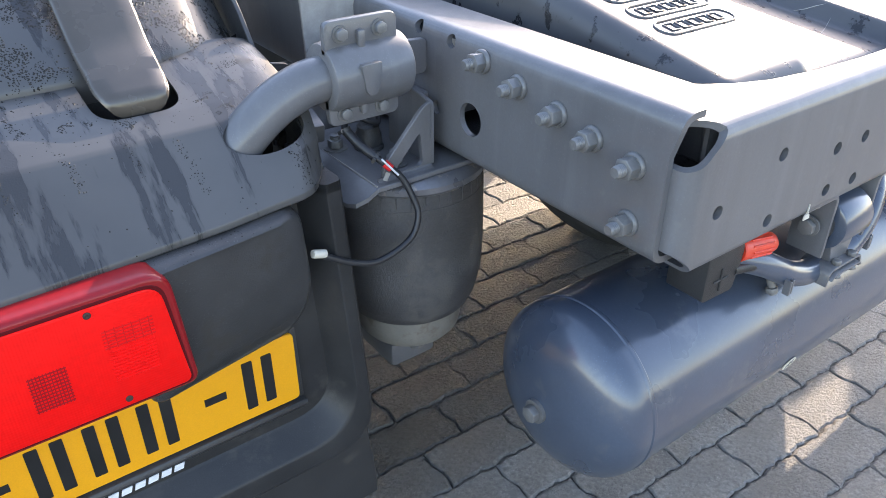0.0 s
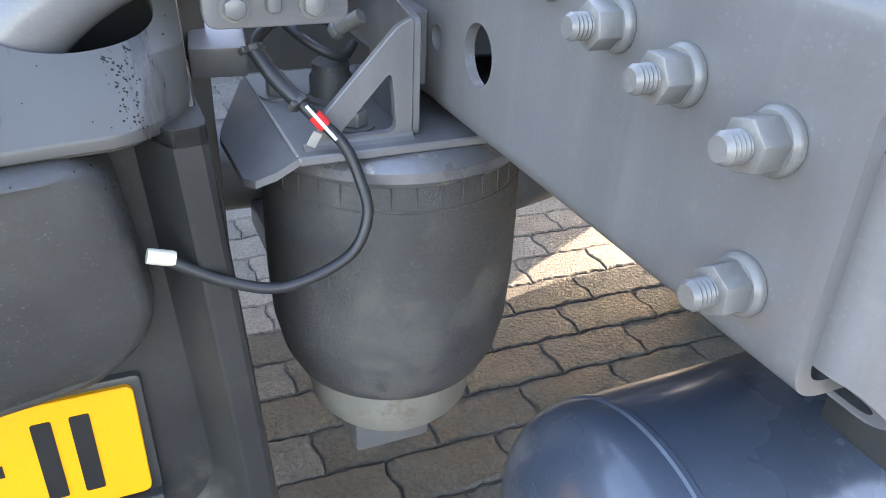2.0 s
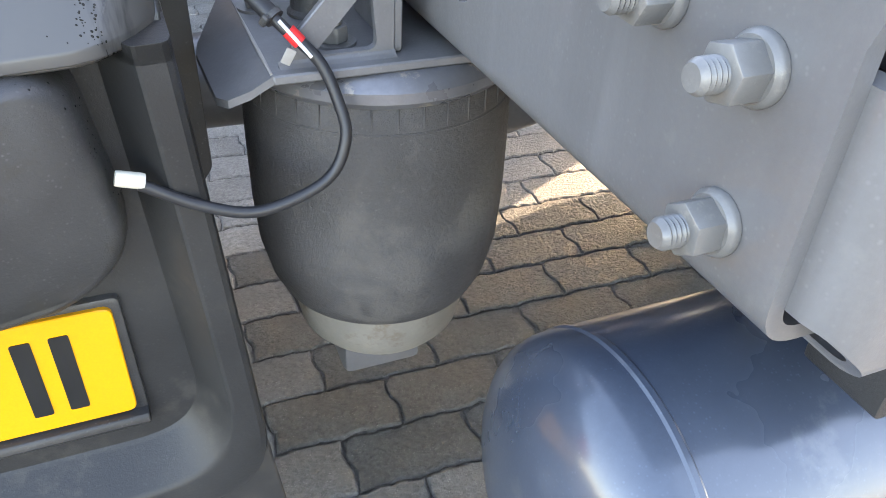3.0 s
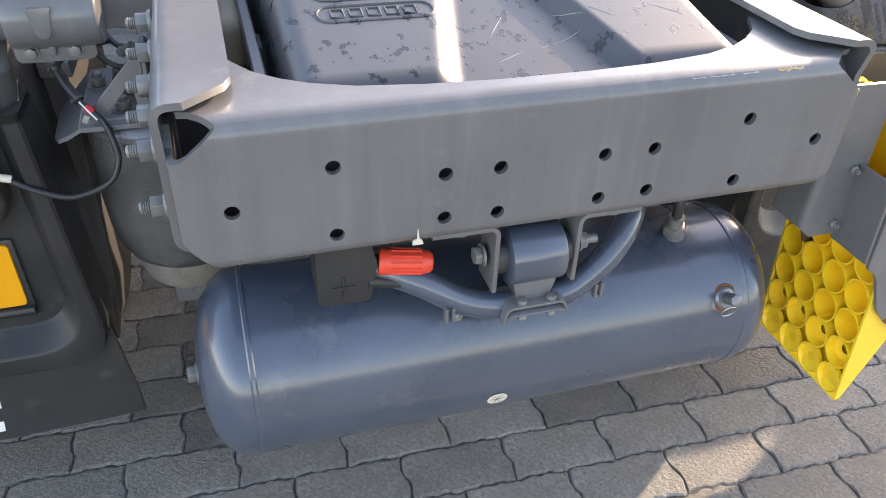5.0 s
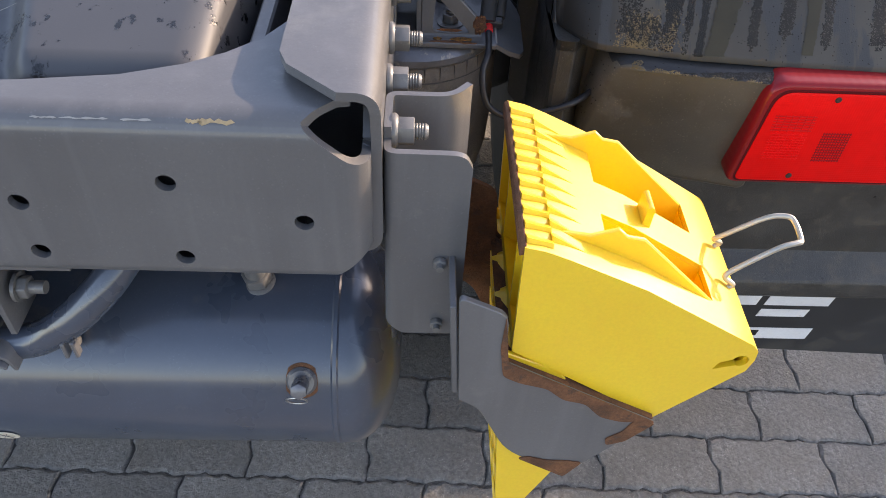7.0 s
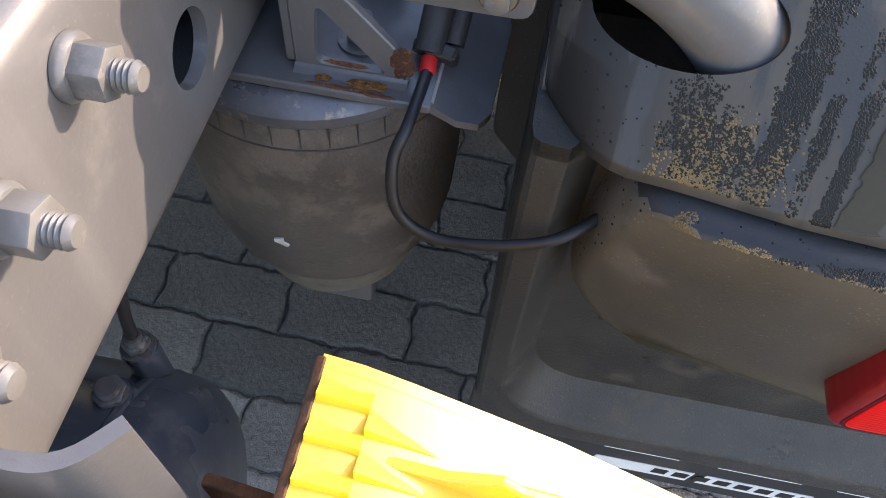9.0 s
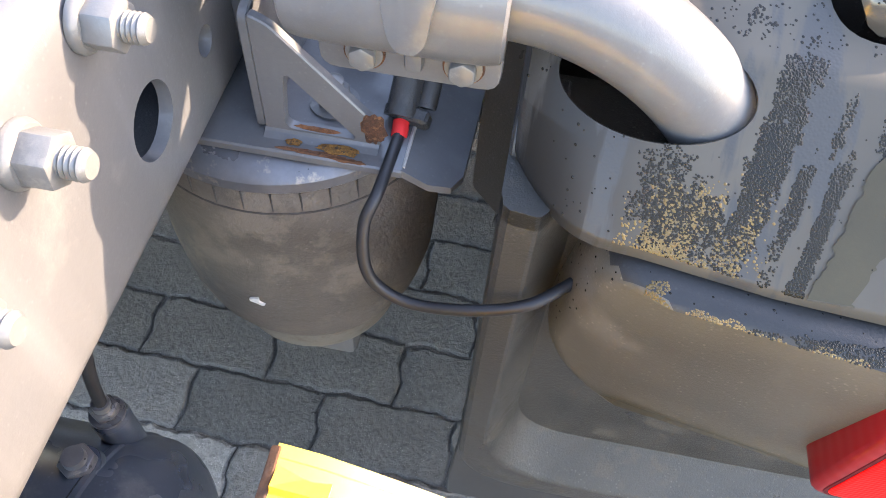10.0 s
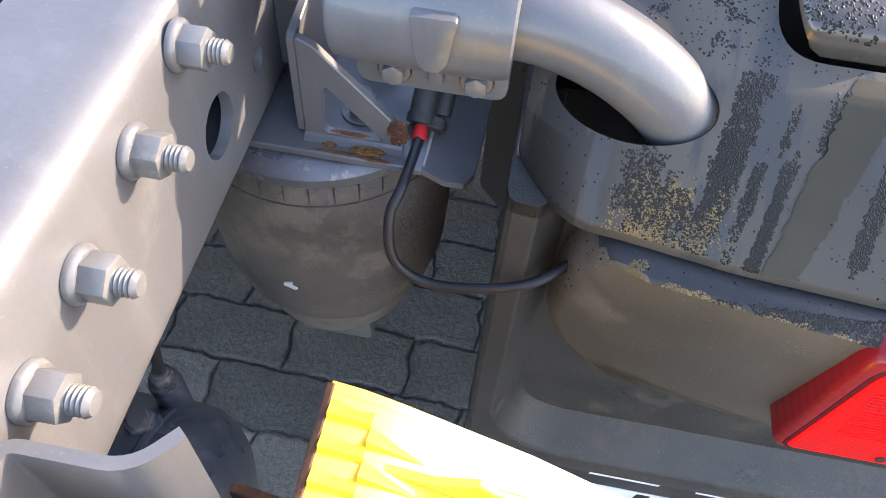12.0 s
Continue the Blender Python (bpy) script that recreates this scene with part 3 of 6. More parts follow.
part("pull_ring", tube([ring_c + Vector((0.011 * math.cos(a), -0.004 * math.sin(a), 0.011 * math.sin(a) - 0.006)) for a in np.linspace(0, 2 * math.pi, 20, endpoint=False)], 0.0011, 6, True), ZINC, boss)
m_tp = along((0.258, 0.118, 0.655), (-0.1, -0.2, 1))
part("air_fitting", merge(lathe([(0.0, -0.006), (0.017, -0.006), (0.017, 0.006), (0.014, 0.008), (0.0, 0.008)], m_tp, 28), hexagon(m_tp @ Matrix.Translation((0, 0, 0.010)), 0.016, 0.014), lathe([(0.0, 0.024), (0.011, 0.024), (0.011, 0.040), (0.0, 0.040)], m_tp, 24)), BOLT, tank)
m_st = along((-0.029, TY - 0.1205, TZ - 0.038), (0, -0.953, -0.30))
part("sticker", lathe([(0.0, 0.0005), (0.0135, 0.0005), (0.0135, 0.0014), (0.0, 0.0014)], m_st @ Matrix.Diagonal((1.05, 0.95, 1, 1)), 32), PLUG, tank, "round pale inspection sticker")
for a in (0, 60, 120):
    part("sticker_line", box((0, 0, 0.0016), (0.0200, 0.0008, 0.0006), 0.0, 1, None if a == 0 else pose(0, 0, 0, 0, 0, a)), GREY, tank, "thin printed line").matrix_world = m_st
for x in (-0.085, 0.075):
    part("stud", merge(tube([(x, 0.058, 0.662), (x + 0.002, 0.046, 0.632)], 0.0055, 12), hexagon(along((x + 0.001, 0.05, 0.642), (0.02, -0.3, -1)), 0.009, 0.008)), BOLT, tank)

# ---- air springs ----
BX, BY = 0.411, 0.452


def flake(cx, cy, z, rx, ry, seed):
    """Crumbling crust of rust lying on a plate: an uneven low heap."""
    bm = bmesh.new()
    rings = []
    for q, h in ((1.0, -0.0003), (0.85, 0.0006), (0.55, 0.0011), (0.25, 0.0009)):
        ring = []
        for j in range(26):
            a = 2 * math.pi * j / 26
            w = 1 + 0.45 * noise.noise((3 * math.cos(a), 3 * math.sin(a), seed * 3.7))
            x, y = cx + rx * q * w * math.cos(a), cy + ry * q * w * math.sin(a)
            ring.append(bm.verts.new((x, y, z + h * (1 + 0.8 * noise.noise((x * 400, y * 400, seed))))))
        rings.append(ring)
    for p, q in zip(rings, rings[1:]):
        for j in range(26):
            bm.faces.new((p[j], p[(j + 1) % 26], q[(j + 1) % 26], q[j]))
    bm.faces.new(rings[-1])
    return bm


def patch(cx, cz, y, rx, rz, seed):
    """The same crust standing on an upright face."""
    bm = flake(cx, -cz, 0.0, rx, rz, seed)
    for v in bm.verts:
        v.co = Vector((v.co.x, y - v.co.z, -v.co.y))
    return bm


def air_spring(s):
    sp = thing("air_spring", "black rubber rolling-lobe air spring on a cast grey piston", "air spring", "air springs")
    m = Matrix.Translation((s * BX, BY, 0))
    lobe = [(0.0, 0.772), (0.106, 0.772), (0.110, 0.764), (0.1115, 0.748), (0.1125, 0.742), (0.1135, 0.70), (0.1135, 0.645), (0.111, 0.602), (0.104, 0.570), (0.095, 0.551), (0.087, 0.544), (0.0, 0.544)]
    # side difference is brown dust plus light and shade put into the colour
    part("bellows", lathe(lobe, m, 72), RUBBER_DUSTY_LIT if s > 0 else RUBBER, sp, "dusty brown-black rubber, lightened for the fill light on this side" if s > 0 else "")
    part("piston", lathe([(0.0, 0.556), (0.0835, 0.556), (0.0835, 0.524), (0.079, 0.502), (0.070, 0.491), (0.0, 0.488)], m, 64), ALU, sp, "pale cast piston")
    part("top_plate", lathe([(0.0, 0.790), (0.102, 0.790), (0.110, 0.787), (0.1150, 0.780), (0.1150, 0.772), (0.111, 0.767), (0.0, 0.767)], m, 72), RIM, sp, "crimped steel top plate with worn edge")
    for j in range(36):
        a = 2 * math.pi * j / 36
        c = m @ Vector((0.1108 * math.cos(a), 0.1108 * math.sin(a), 0.7575))
        if c.y < BY + 0.02:
            part("rib", box((0, 0, 0), (0.0011, 0.0016, 0.019), 0.0004, 1, pose(0, 0, 0, 0, 0, math.degrees(a) + 90)), RUBBER, sp).location = c
    part("mould_line", tube([tuple(m @ Vector((0.1114 * math.cos(2 * math.pi * j / 64), 0.1114 * math.sin(2 * math.pi * j / 64), 0.7465))) for j in range(64)], 0.0011, 6, closed=True), RUBBER, sp)
    if s < 0:
        part("stem", tube([(s * BX, BY - 0.02, 0.495), (s * BX, BY - 0.02, 0.452)], 0.012, 16), BOLT, sp)
    # base plate that joins the spring to the rail, with a turned-up outer corner
    pts = rounded([(0.350, 0.353), (0.516, 0.353), (0.516, 0.560), (0.350, 0.560)], 0.003, 2)
    plate = part("base_plate", flip(prism(pts, "z", 0.7905, 0.7975, 0.0012, 1), s), GREY, sp)
    # outer wing, folded down
    w0 = bmesh.new()
    wing = [(0.514, 0.354, 0.7976), (0.531, 0.354, 0.7885), (0.545, 0.361, 0.7810), (0.5510, 0.375, 0.7780), (0.5535, 0.462, 0.7770), (0.5500, 0.478, 0.7785), (0.521, 0.548, 0.7940), (0.514, 0.556, 0.7976)]
    up = [w0.verts.new(p) for p in wing]
    dn = [w0.verts.new((x, y, z - 0.006)) for x, y, z in wing]
    w0.faces.new(up)
    w0.faces.new(dn[::-1])
    for j in range(8):
        w0.faces.new((up[j], up[(j + 1) % 8], dn[(j + 1) % 8], dn[j]))
    part("folded_wing", flip(bevel(w0, 0.001, 1), s), GREY, plate)
    part("worn_edge", flip(tube([(0.5150, 0.357, 0.7974), (0.5152, 0.40, 0.7976), (0.5150, 0.455, 0.7975), (0.5148, 0.50, 0.7972)], [0.0010, 0.0015, 0.0011, 0.0003], 8), s), GREY_EDGE, plate, "pale worn fold")
    # gusset with a triangular window
    gx = -0.011 if s > 0 else 0.0
    g = prism(rounded([(0.424, 0.797), (0.498, 0.797), (0.498, 0.815), (0.436, 0.881), (0.424, 0.886)], [0.002, 0.006, 0.010, 0.010, 0.004], 4), "y", 0.369, 0.376, 0.001, 1)
    win = prism(rounded([(0.437, 0.8025), (0.484, 0.8025), (0.441, 0.8495)], [0.008, 0.005, 0.008], 5), "y", 0.35, 0.40)
    part("gusset", flip(cut(g, win), s), GREY, sp)
    part("gusset_wing", flip(prism(rounded([(0.370, 0.797), (0.47, 0.797), (0.47, 0.872), (0.42, 0.893), (0.370, 0.884)], 0.006, 3), "x", 0.418, 0.4245, 0.001, 1), s), GREY, sp)
    part("spacer", flip(box((0.406, 0.44, 0.85), (0.024, 0.05, 0.06), 0.002, 1), s), GREY, sp)
    part("weld_foot", flip(prism(rounded([(0.3692, 0.8015), (0.3675, 0.7990), (0.362, 0.7973), (0.3695, 0.7973)], 0.001, 2), "x", 0.424, 0.508 + gx), s), GREY, sp)
    if s > 0:
        for cx, cy, rx, ry, seed, m_r in ((0.4735, 0.3615, 0.0150, 0.0042, 1, RUST), (0.4440, 0.3620, 0.0050, 0.0026, 2, RUST), (0.4560, 0.3565, 0.0240, 0.0022, 3, DARKRUST), (0.4800, 0.3548, 0.0130, 0.0016, 4, DARKRUST)):
            part("rust_flake", flake(cx, cy, 0.7974 if seed > 2 else 0.7985, rx, ry, seed), GRAINS if seed < 3 else m_r, plate, "orange rust on the plate edge")
        part("rust_patch", patch(0.4940, 0.8140, 0.3688, 0.0078, 0.0130, 7), RUST, sp, "flaking orange rust")
        part("rust_patch", patch(0.4580, 0.8060, 0.3686, 0.0140, 0.0020, 8), DARKRUST, sp)
        sp.location = (0.0, 0.023, 0.005)
    part("air_fitting", lathe([(0.0, 0.797), (0.021, 0.797), (0.021, 0.800), (0.018, 0.803), (0.018, 0.818), (0.0155, 0.822), (0.0155, 0.829), (0.012, 0.832), (0.0, 0.832)], Matrix.Translation((s * 0.458, 0.470, 0)), 32), BLACK, sp)
    for x, y, r in ((0.460, 0.402, 0.011), (0.498, 0.492, 0.011)):
        mm = along((s * x, y, 0.7975), (0, 0, 1))
        b = part("mounting_nut", merge(lathe([(0.0, 0.0), (r * 1.5, 0.0), (r * 1.5, 0.002), (0.0, 0.002)], mm, 28), hexagon(mm @ Matrix.Translation((0, 0, 0.002)), r, 0.012)), BOLT, sp)
        part("stud", lathe([(0.0, 0.01), (0.006, 0.01), (0.007, 0.012), (0.006, 0.014), (0.007, 0.016), (0.006, 0.018), (0.007, 0.020), (0.0, 0.024)], mm, 16), BOLT, b)
    return sp


for side in (-1, 1):
    air_spring(side)
part("pale_mark", prism(rounded([(0.3975, 0.6370), (0.4055, 0.6395), (0.4050, 0.6340), (0.4100, 0.6310), (0.4075, 0.6290), (0.4025, 0.6320), (0.3980, 0.6335)], 0.001, 2), "y", 0.3372, 0.3390), WHITE,
     bpy.data.objects["air_spring.001"], "small torn pale scrap")

# ---- stabiliser tube stubs with their clamps ----
CY, CZ = 0.385, 0.940


def tube_clamp(s):
    st = thing("mudguard_tube", "grey painted mudguard support tube held in a cast clamp", "support tube", "mudguard tubes")
    line = smooth_line([(0.462, CY, CZ), (0.50, CY, CZ), (0.572, CY, CZ - 0.001), (0.605, CY + 0.001, CZ - 0.009), (0.635, CY + 0.002, CZ - 0.024), (0.662, CY + 0.003, CZ - 0.045), (0.684, CY + 0.007, CZ - 0.072), (0.700, CY + 0.015, CZ - 0.105)], 7)
    part("tube", flip(tube(line, 0.0262, 32), s), GREY, st)
    part("clamp_arm", flip(prism(rounded([(0.395, 0.905), (0.490, 0.905), (0.490, 0.955), (0.395, 0.950)], 0.008, 3), "y", 0.418, 0.426, 0.001, 1), s), GREY, st, "flat arm from the rail to the clamp")
    m = along((s * 0.4600, CY, CZ), (s, 0, 0))
    prof = [(0.0, 0.0), (0.0365, 0.0), (0.0390, 0.002), (0.0402, 0.008), (0.0408, 0.026), (0.0408, 0.082), (0.0400, 0.099), (0.0385, 0.1055), (0.036, 0.107), (0.0, 0.107)]
    part("clamp_body", lathe(prof, m, 48), GREY, st, "rounded cast clamp half")
    for z, lo, hi, zb, sg in ((0.902, 0.8845, 0.925, 0.8985, -1), (0.985, 0.960, 1.006, 0.991, 1)):
        pl = prism(rounded([(0.472, lo), (0.567, lo), (0.567, hi), (0.472, hi)], 0.010, 4), "y", 0.3690, 0.379, 0.0018, 2)
        ear = part("clamp_ear", flip(pl, s), GREY, st)
        part("rib", flip(box((0.5225, 0.3675, z - 0.004 * sg), (0.010, 0.010, 0.024), 0.003, 2), s), GREY, ear)
        for x in (0.4965, 0.5475):
            mm = along((s * x, 0.3690, zb), (0, -1, 0))
            if s > 0:
                part("rusty_washer", lathe([(0.0, -0.0010), (0.0112, -0.0010), (0.0108, 0.0009), (0.0, 0.0009)], mm, 24), RUST, ear)
            part("clamp_bolt", merge(lathe([(0.0, 0.0), (0.0098, 0.0), (0.0098, 0.0018), (0.0, 0.0018)], mm, 24), hexagon(mm @ Matrix.Translation((0, 0, 0.0018)), 0.0078, 0.0062)), BOLT, ear)
    pad = rounded([(0.5185, 0.923), (0.5275, 0.923), (0.532, 0.930), (0.5365, 0.960), (0.5095, 0.960), (0.514, 0.930)], 0.003, 3)
    part("boss", flip(prism(pad, "y", CY - 0.0430, CY - 0.020, 0.003, 2), s), GREY, st)
    return st


for side in (-1, 1):
    tube_clamp(side)

# ---- mudguards ----
HOOD = [(0.318, 0.8265), (0.3085, 0.8305), (0.3095, 0.838), (0.3465, 0.8745), (0.3835, 0.9097), (0.3858, 0.9118), (0.3900, 0.9146), (0.3935, 0.9160), (0.42, 0.9255), (0.46, 0.937), (0.50, 0.948), (0.545, 0.958)]
HX0, HX1 = 0.580, 1.27


def strap_x(s):
    return 0.768 if s > 0 else 0.757


def hood_shell(s):
    """Wet upper skin: swept profile that turns round its inner end into a side face, with the hole for the tube."""
    bm = bmesh.new()
    cols = 40
    line = bend(HOOD, 0.0016, 2)
    rings = []
    for i in range(-9, cols + 1):
        u = max(0, i) / cols
        x = HX0 + (HX1 - HX0) * (u ** 1.5)
        d = max(0.0, (0.640 - x) / 0.063)
        pull = 0.060 * d ** 2.4
        back = 0.014 * -i if i < 0 else 0.0
        ring = []
        swell = float(np.interp(x, (0.60, 0.65, 0.725, 0.84, 1.0), (0.016, 0.012, 0.0, -0.009, -0.016)))
        for y, z in line:
            low = max(0.0, min(1.0, (0.92 - z) / 0.085))
            ring.append(bm.verts.new((x - (0.0016 * min(-i, 2) if i < 0 else 0.0), y + swell * low + pull * (0.12 + 0.88 * low ** 1.5) + back, z - 0.012 * d ** 3 * (z > 0.9))))
        rings.append(ring)
    inner = [[bm.verts.new((v.co.x + 0.0045 * max(0.0, min(1.0, (0.64 - v.co.x) / 0.05)), v.co.y + 0.0035, v.co.z - 0.0025)) for v in ring] for ring in rings]
    k = len(line)
    for skin in (rings, inner):
        for a, b in zip(skin, skin[1:]):
            for j in range(k - 1):
                bm.faces.new((a[j], a[j + 1], b[j + 1], b[j]))
    for j in range(k - 1):
        for e in (0, -1):
            bm.faces.new((rings[e][j], rings[e][j + 1], inner[e][j + 1], inner[e][j]))
    for i in range(len(rings) - 1):
        for e in (0, -1):
            bm.faces.new((rings[i][e], rings[i + 1][e], inner[i + 1][e], inner[i][e]))
    hole = lathe([(0.0, -0.15), (1.0, -0.15), (1.0, 0.15), (0.0, 0.15)], along((0.644, 0.375, 0.900), (-0.10, -0.80, 0.58)) @ Matrix.Diagonal((0.050, 0.027, 1, 1)), 40)
    c = strap_x(s)
    front = 0.407 if s > 0 else 0.426
    slot = prism(rounded([(c - 0.046, front), (c + 0.046, front), (c + 0.049, 0.60), (c - 0.049, 0.60)], [0.030, 0.030, 0, 0], 7), "z", 0.86, 1.05)
    return flip(cut(bm, hole, slot, self_cross=True), s)


def lean(bm, s):
    """The guard on the near side of the load leans inwards towards its foot."""
    if s < 0:
        for v in bm.verts:
            v.co.x -= 0.068 * max(0.0, 0.86 - v.co.z) * max(0.0, min(1.0, (0.90 - v.co.x) / 0.25))
    return flip(bm, s)


def pan_shell():
    """Fascia: side face, rolled edge, sunken pan and a sloping shelf along the bottom with a round inner corner."""
    bm = bmesh.new()

    def outline(x, z, r):
        return rounded([(x, 0.834), (x, z), (1.27, z), (1.27, 0.834)], [0.0, r, 0.0, 0.0], 10)

    rows = [[bm.verts.new((p[0], y, p[1])) for p in outline(x, z, r)] for x, z, r, y in (
        (0.577, 0.404, 0.075, 0.440), (0.577, 0.404, 0.075, 0.347), (0.579, 0.407, 0.077, 0.338), (0.583, 0.412, 0.080, 0.335), (0.598, 0.440, 0.088, 0.3330), (0.6005, 0.4430, 0.088, 0.3340),
        (0.603, 0.4465, 0.087, 0.3370), (0.620, 0.4705, 0.066, 0.3690), (0.6215, 0.4725, 0.0645, 0.3705), (0.6230, 0.4745, 0.063, 0.3722), (0.626, 0.478, 0.062, 0.3728))]
    for a, b in zip(rows, rows[1:]):
        for j in range(len(a) - 2):
            bm.faces.new((a[j], a[j + 1], b[j + 1], b[j]))
    bm.faces.new(rows[-1])
    return bm


def scuff_shell():
    """Worn band round the foot of the side face, with a ragged edge."""
    bm = bmesh.new()
    base = [p for p in rounded([(0.5765, 0.834), (0.5765, 0.4035), (1.27, 0.4035)], [0.0, 0.075, 0.0], 24) if p[0] < 0.612 and p[1] < 0.500]
    base = [(0.5765, 0.515), (0.5765, 0.50), (0.5765, 0.485)] + base
    rows = []
    for k in range(5):
        row = []
        for i, (x, z) in enumerate(base):
            e = min(1.0, 4.0 * min(i, len(base) - 1 - i) / len(base))
            w = e * (0.8 + 0.5 * noise.noise((z * 90, k * 0.3, 1.7)))
            row.append(bm.verts.new((x, 0.372 + (k / 4 - 0.5) * 0.040 * w + 0.004 * noise.noise((z * 60, x * 60, 5.0)), z)))
        rows.append(row)
    for a, b in zip(rows, rows[1:]):
        for j in range(len(base) - 1):
            bm.faces.new((a[j], a[j + 1], b[j + 1], b[j]))
    return bm


def pod_shell():
    """Lamp housing: a rounded box that swells out of the pan."""
    pts = rounded([(0.616, 0.668), (0.842, 0.650), (0.842, 0.829), (0.638, 0.829)], [0.056, 0.01, 0.012, 0.030], 8)
    bm = bmesh.new()
    rows = []
    for y, k in ((0.40, 1.0), (0.300, 1.0), (0.288, 0.985), (0.280, 0.955), (0.276, 0.91)):
        cx, cz = 0.745, 0.765
        rows.append([bm.verts.new((cx + (x - cx) * k, y + 0.045 * max(0.0, (0.745 - x) / 0.12) ** 1.8 * (y < 0.35) + 0.018 * max(0.0, (0.76 - z) / 0.1) * (y < 0.35), cz + (z - cz) * k)) for x, z in pts])
    for a, b in zip(rows, rows[1:]):
        for j in range(len(pts)):
            bm.faces.new((a[j], a[(j + 1) % len(pts)], b[(j + 1) % len(pts)], b[j]))
    bm.faces.new(rows[-1])
    bm.faces.new(rows[0][::-1])
    return bm


def top_shell():
    """Raised wheel-arch section in front of the rear skin."""
    line = [(0.500, 0.925), (0.497, 0.951), (0.5015, 0.9605)] + [(1.05 - 0.77 * math.cos(radians(a)), 0.42 + 0.77 * math.sin(radians(a))) for a in (45.5, 48, 52, 57, 63, 70, 80, 90, 102, 116)]
    bm = bmesh.new()
    rings = []
    for i in range(25):
        u = i / 24
        x = 0.585 + (1.27 - 0.585) * u ** 1.4
        d = max(0.0, (0.66 - x) / 0.075)
        back = float(np.interp(x, (0.585, 0.61, 0.67, 0.75, 0.80), (0.078, 0.058, 0.026, 0.005, 0.0)))
        rings.append([bm.verts.new((x, y + back, z - 0.035 * d ** 2.2 * (j > 1))) for j, (y, z) in enumerate(line)])
    for a, b in zip(rings, rings[1:]):
        for j in range(len(line) - 1):
            bm.faces.new((a[j], a[j + 1], b[j + 1], b[j]))
    bmesh.ops.recalc_face_normals(bm, faces=bm.faces)
    bmesh.ops.solidify(bm, geom=bm.faces[:], thickness=0.004)
    return bm


def strap_plate(s):
    """Fixing strap with a rounded, slightly turned-down end that stands clear of the rear skin."""
    o = 0.0 if s > 0 else 0.019
    line = bend([(0.4152 + o, 0.9245 + o * 0.3), (0.4178 + o, 0.9315 + o * 0.3), (0.4228 + o, 0.9358 + o * 0.32), (0.431 + o, 0.9398 + o * 0.35), (0.452 + o * 0.8, 0.9490 + o * 0.4), (0.503, 0.978)] + [(1.05 - 0.785 * math.cos(radians(a)), 0.42 + 0.785 * math.sin(radians(a))) for a in (50, 57, 66, 80)], 0.016, 6)
    pts = [Vector(line[0])]
    for a, b in zip(line, line[1:]):
        a, b = Vector(a), Vector(b)
        n = max(1, int((b - a).length / 0.005))
        pts += [a + (b - a) * (k + 1) / n for k in range(n)]
    bm = bmesh.new()
    rows = []
    run = 0.0
    for i, p in enumerate(pts):
        run += (p - pts[i - 1]).length if i else 0.0
        w = 0.0395 + 0.003 * min(1.0, run / 0.2)
        if run < 0.040:
            w -= 0.018 * (1 - math.sqrt(max(0.0, 1 - (1 - run / 0.040) ** 2)))
        rows.append([bm.verts.new((strap_x(s) + dx * w, p.x, p.y + dz)) for dx, dz in ((-1, 0.0), (-0.97, 0.004), (-0.9, 0.0068), (-0.5, 0.0085), (0.5, 0.0085), (0.9, 0.0068), (0.97, 0.004), (1, 0.0), (0.9, -0.005), (-0.9, -0.005))])
    for a, b in zip(rows, rows[1:]):
        for j in range(10):
            bm.faces.new((a[j], a[(j + 1) % 10], b[(j + 1) % 10], b[j]))
    bm.faces.new(rows[0])
    bm.faces.new(rows[-1][::-1])
    return bm


RUNS_RIGHT = ((0.668, 0.026, -0.08, 0.30, 0.9), (0.650, 0.016, 0.18, 0.46, 0.30), (0.697, 0.0120, -0.06, 0.92, 0.95), (0.7165, 0.0050, -0.06, 0.46, 0.85), (0.733, 0.0052, -0.08, 0.48, 0.85),
              (0.748, 0.006, 0.55, 0.86, 0.6), (0.725, 0.004, 0.55, 0.75, 0.6), (0.790, 0.007, 0.0, 0.8, 0.5), (0.826, 0.010, 0.1, 1.0, 0.4), (0.872, 0.007, 0.0, 1.0, 0.4), (0.93, 0.012, 0.0, 1.0, 0.4))
RUNS_LEFT = ((0.612, 0.010, 0.15, 0.55, 0.22), (0.728, 0.006, 0.25, 0.8, 0.20), (0.776, 0.005, 0.5, 1.0, 0.25), (0.834, 0.006, 0.5, 1.0, 0.2), (0.90, 0.006, 0.4, 1.0, 0.2))


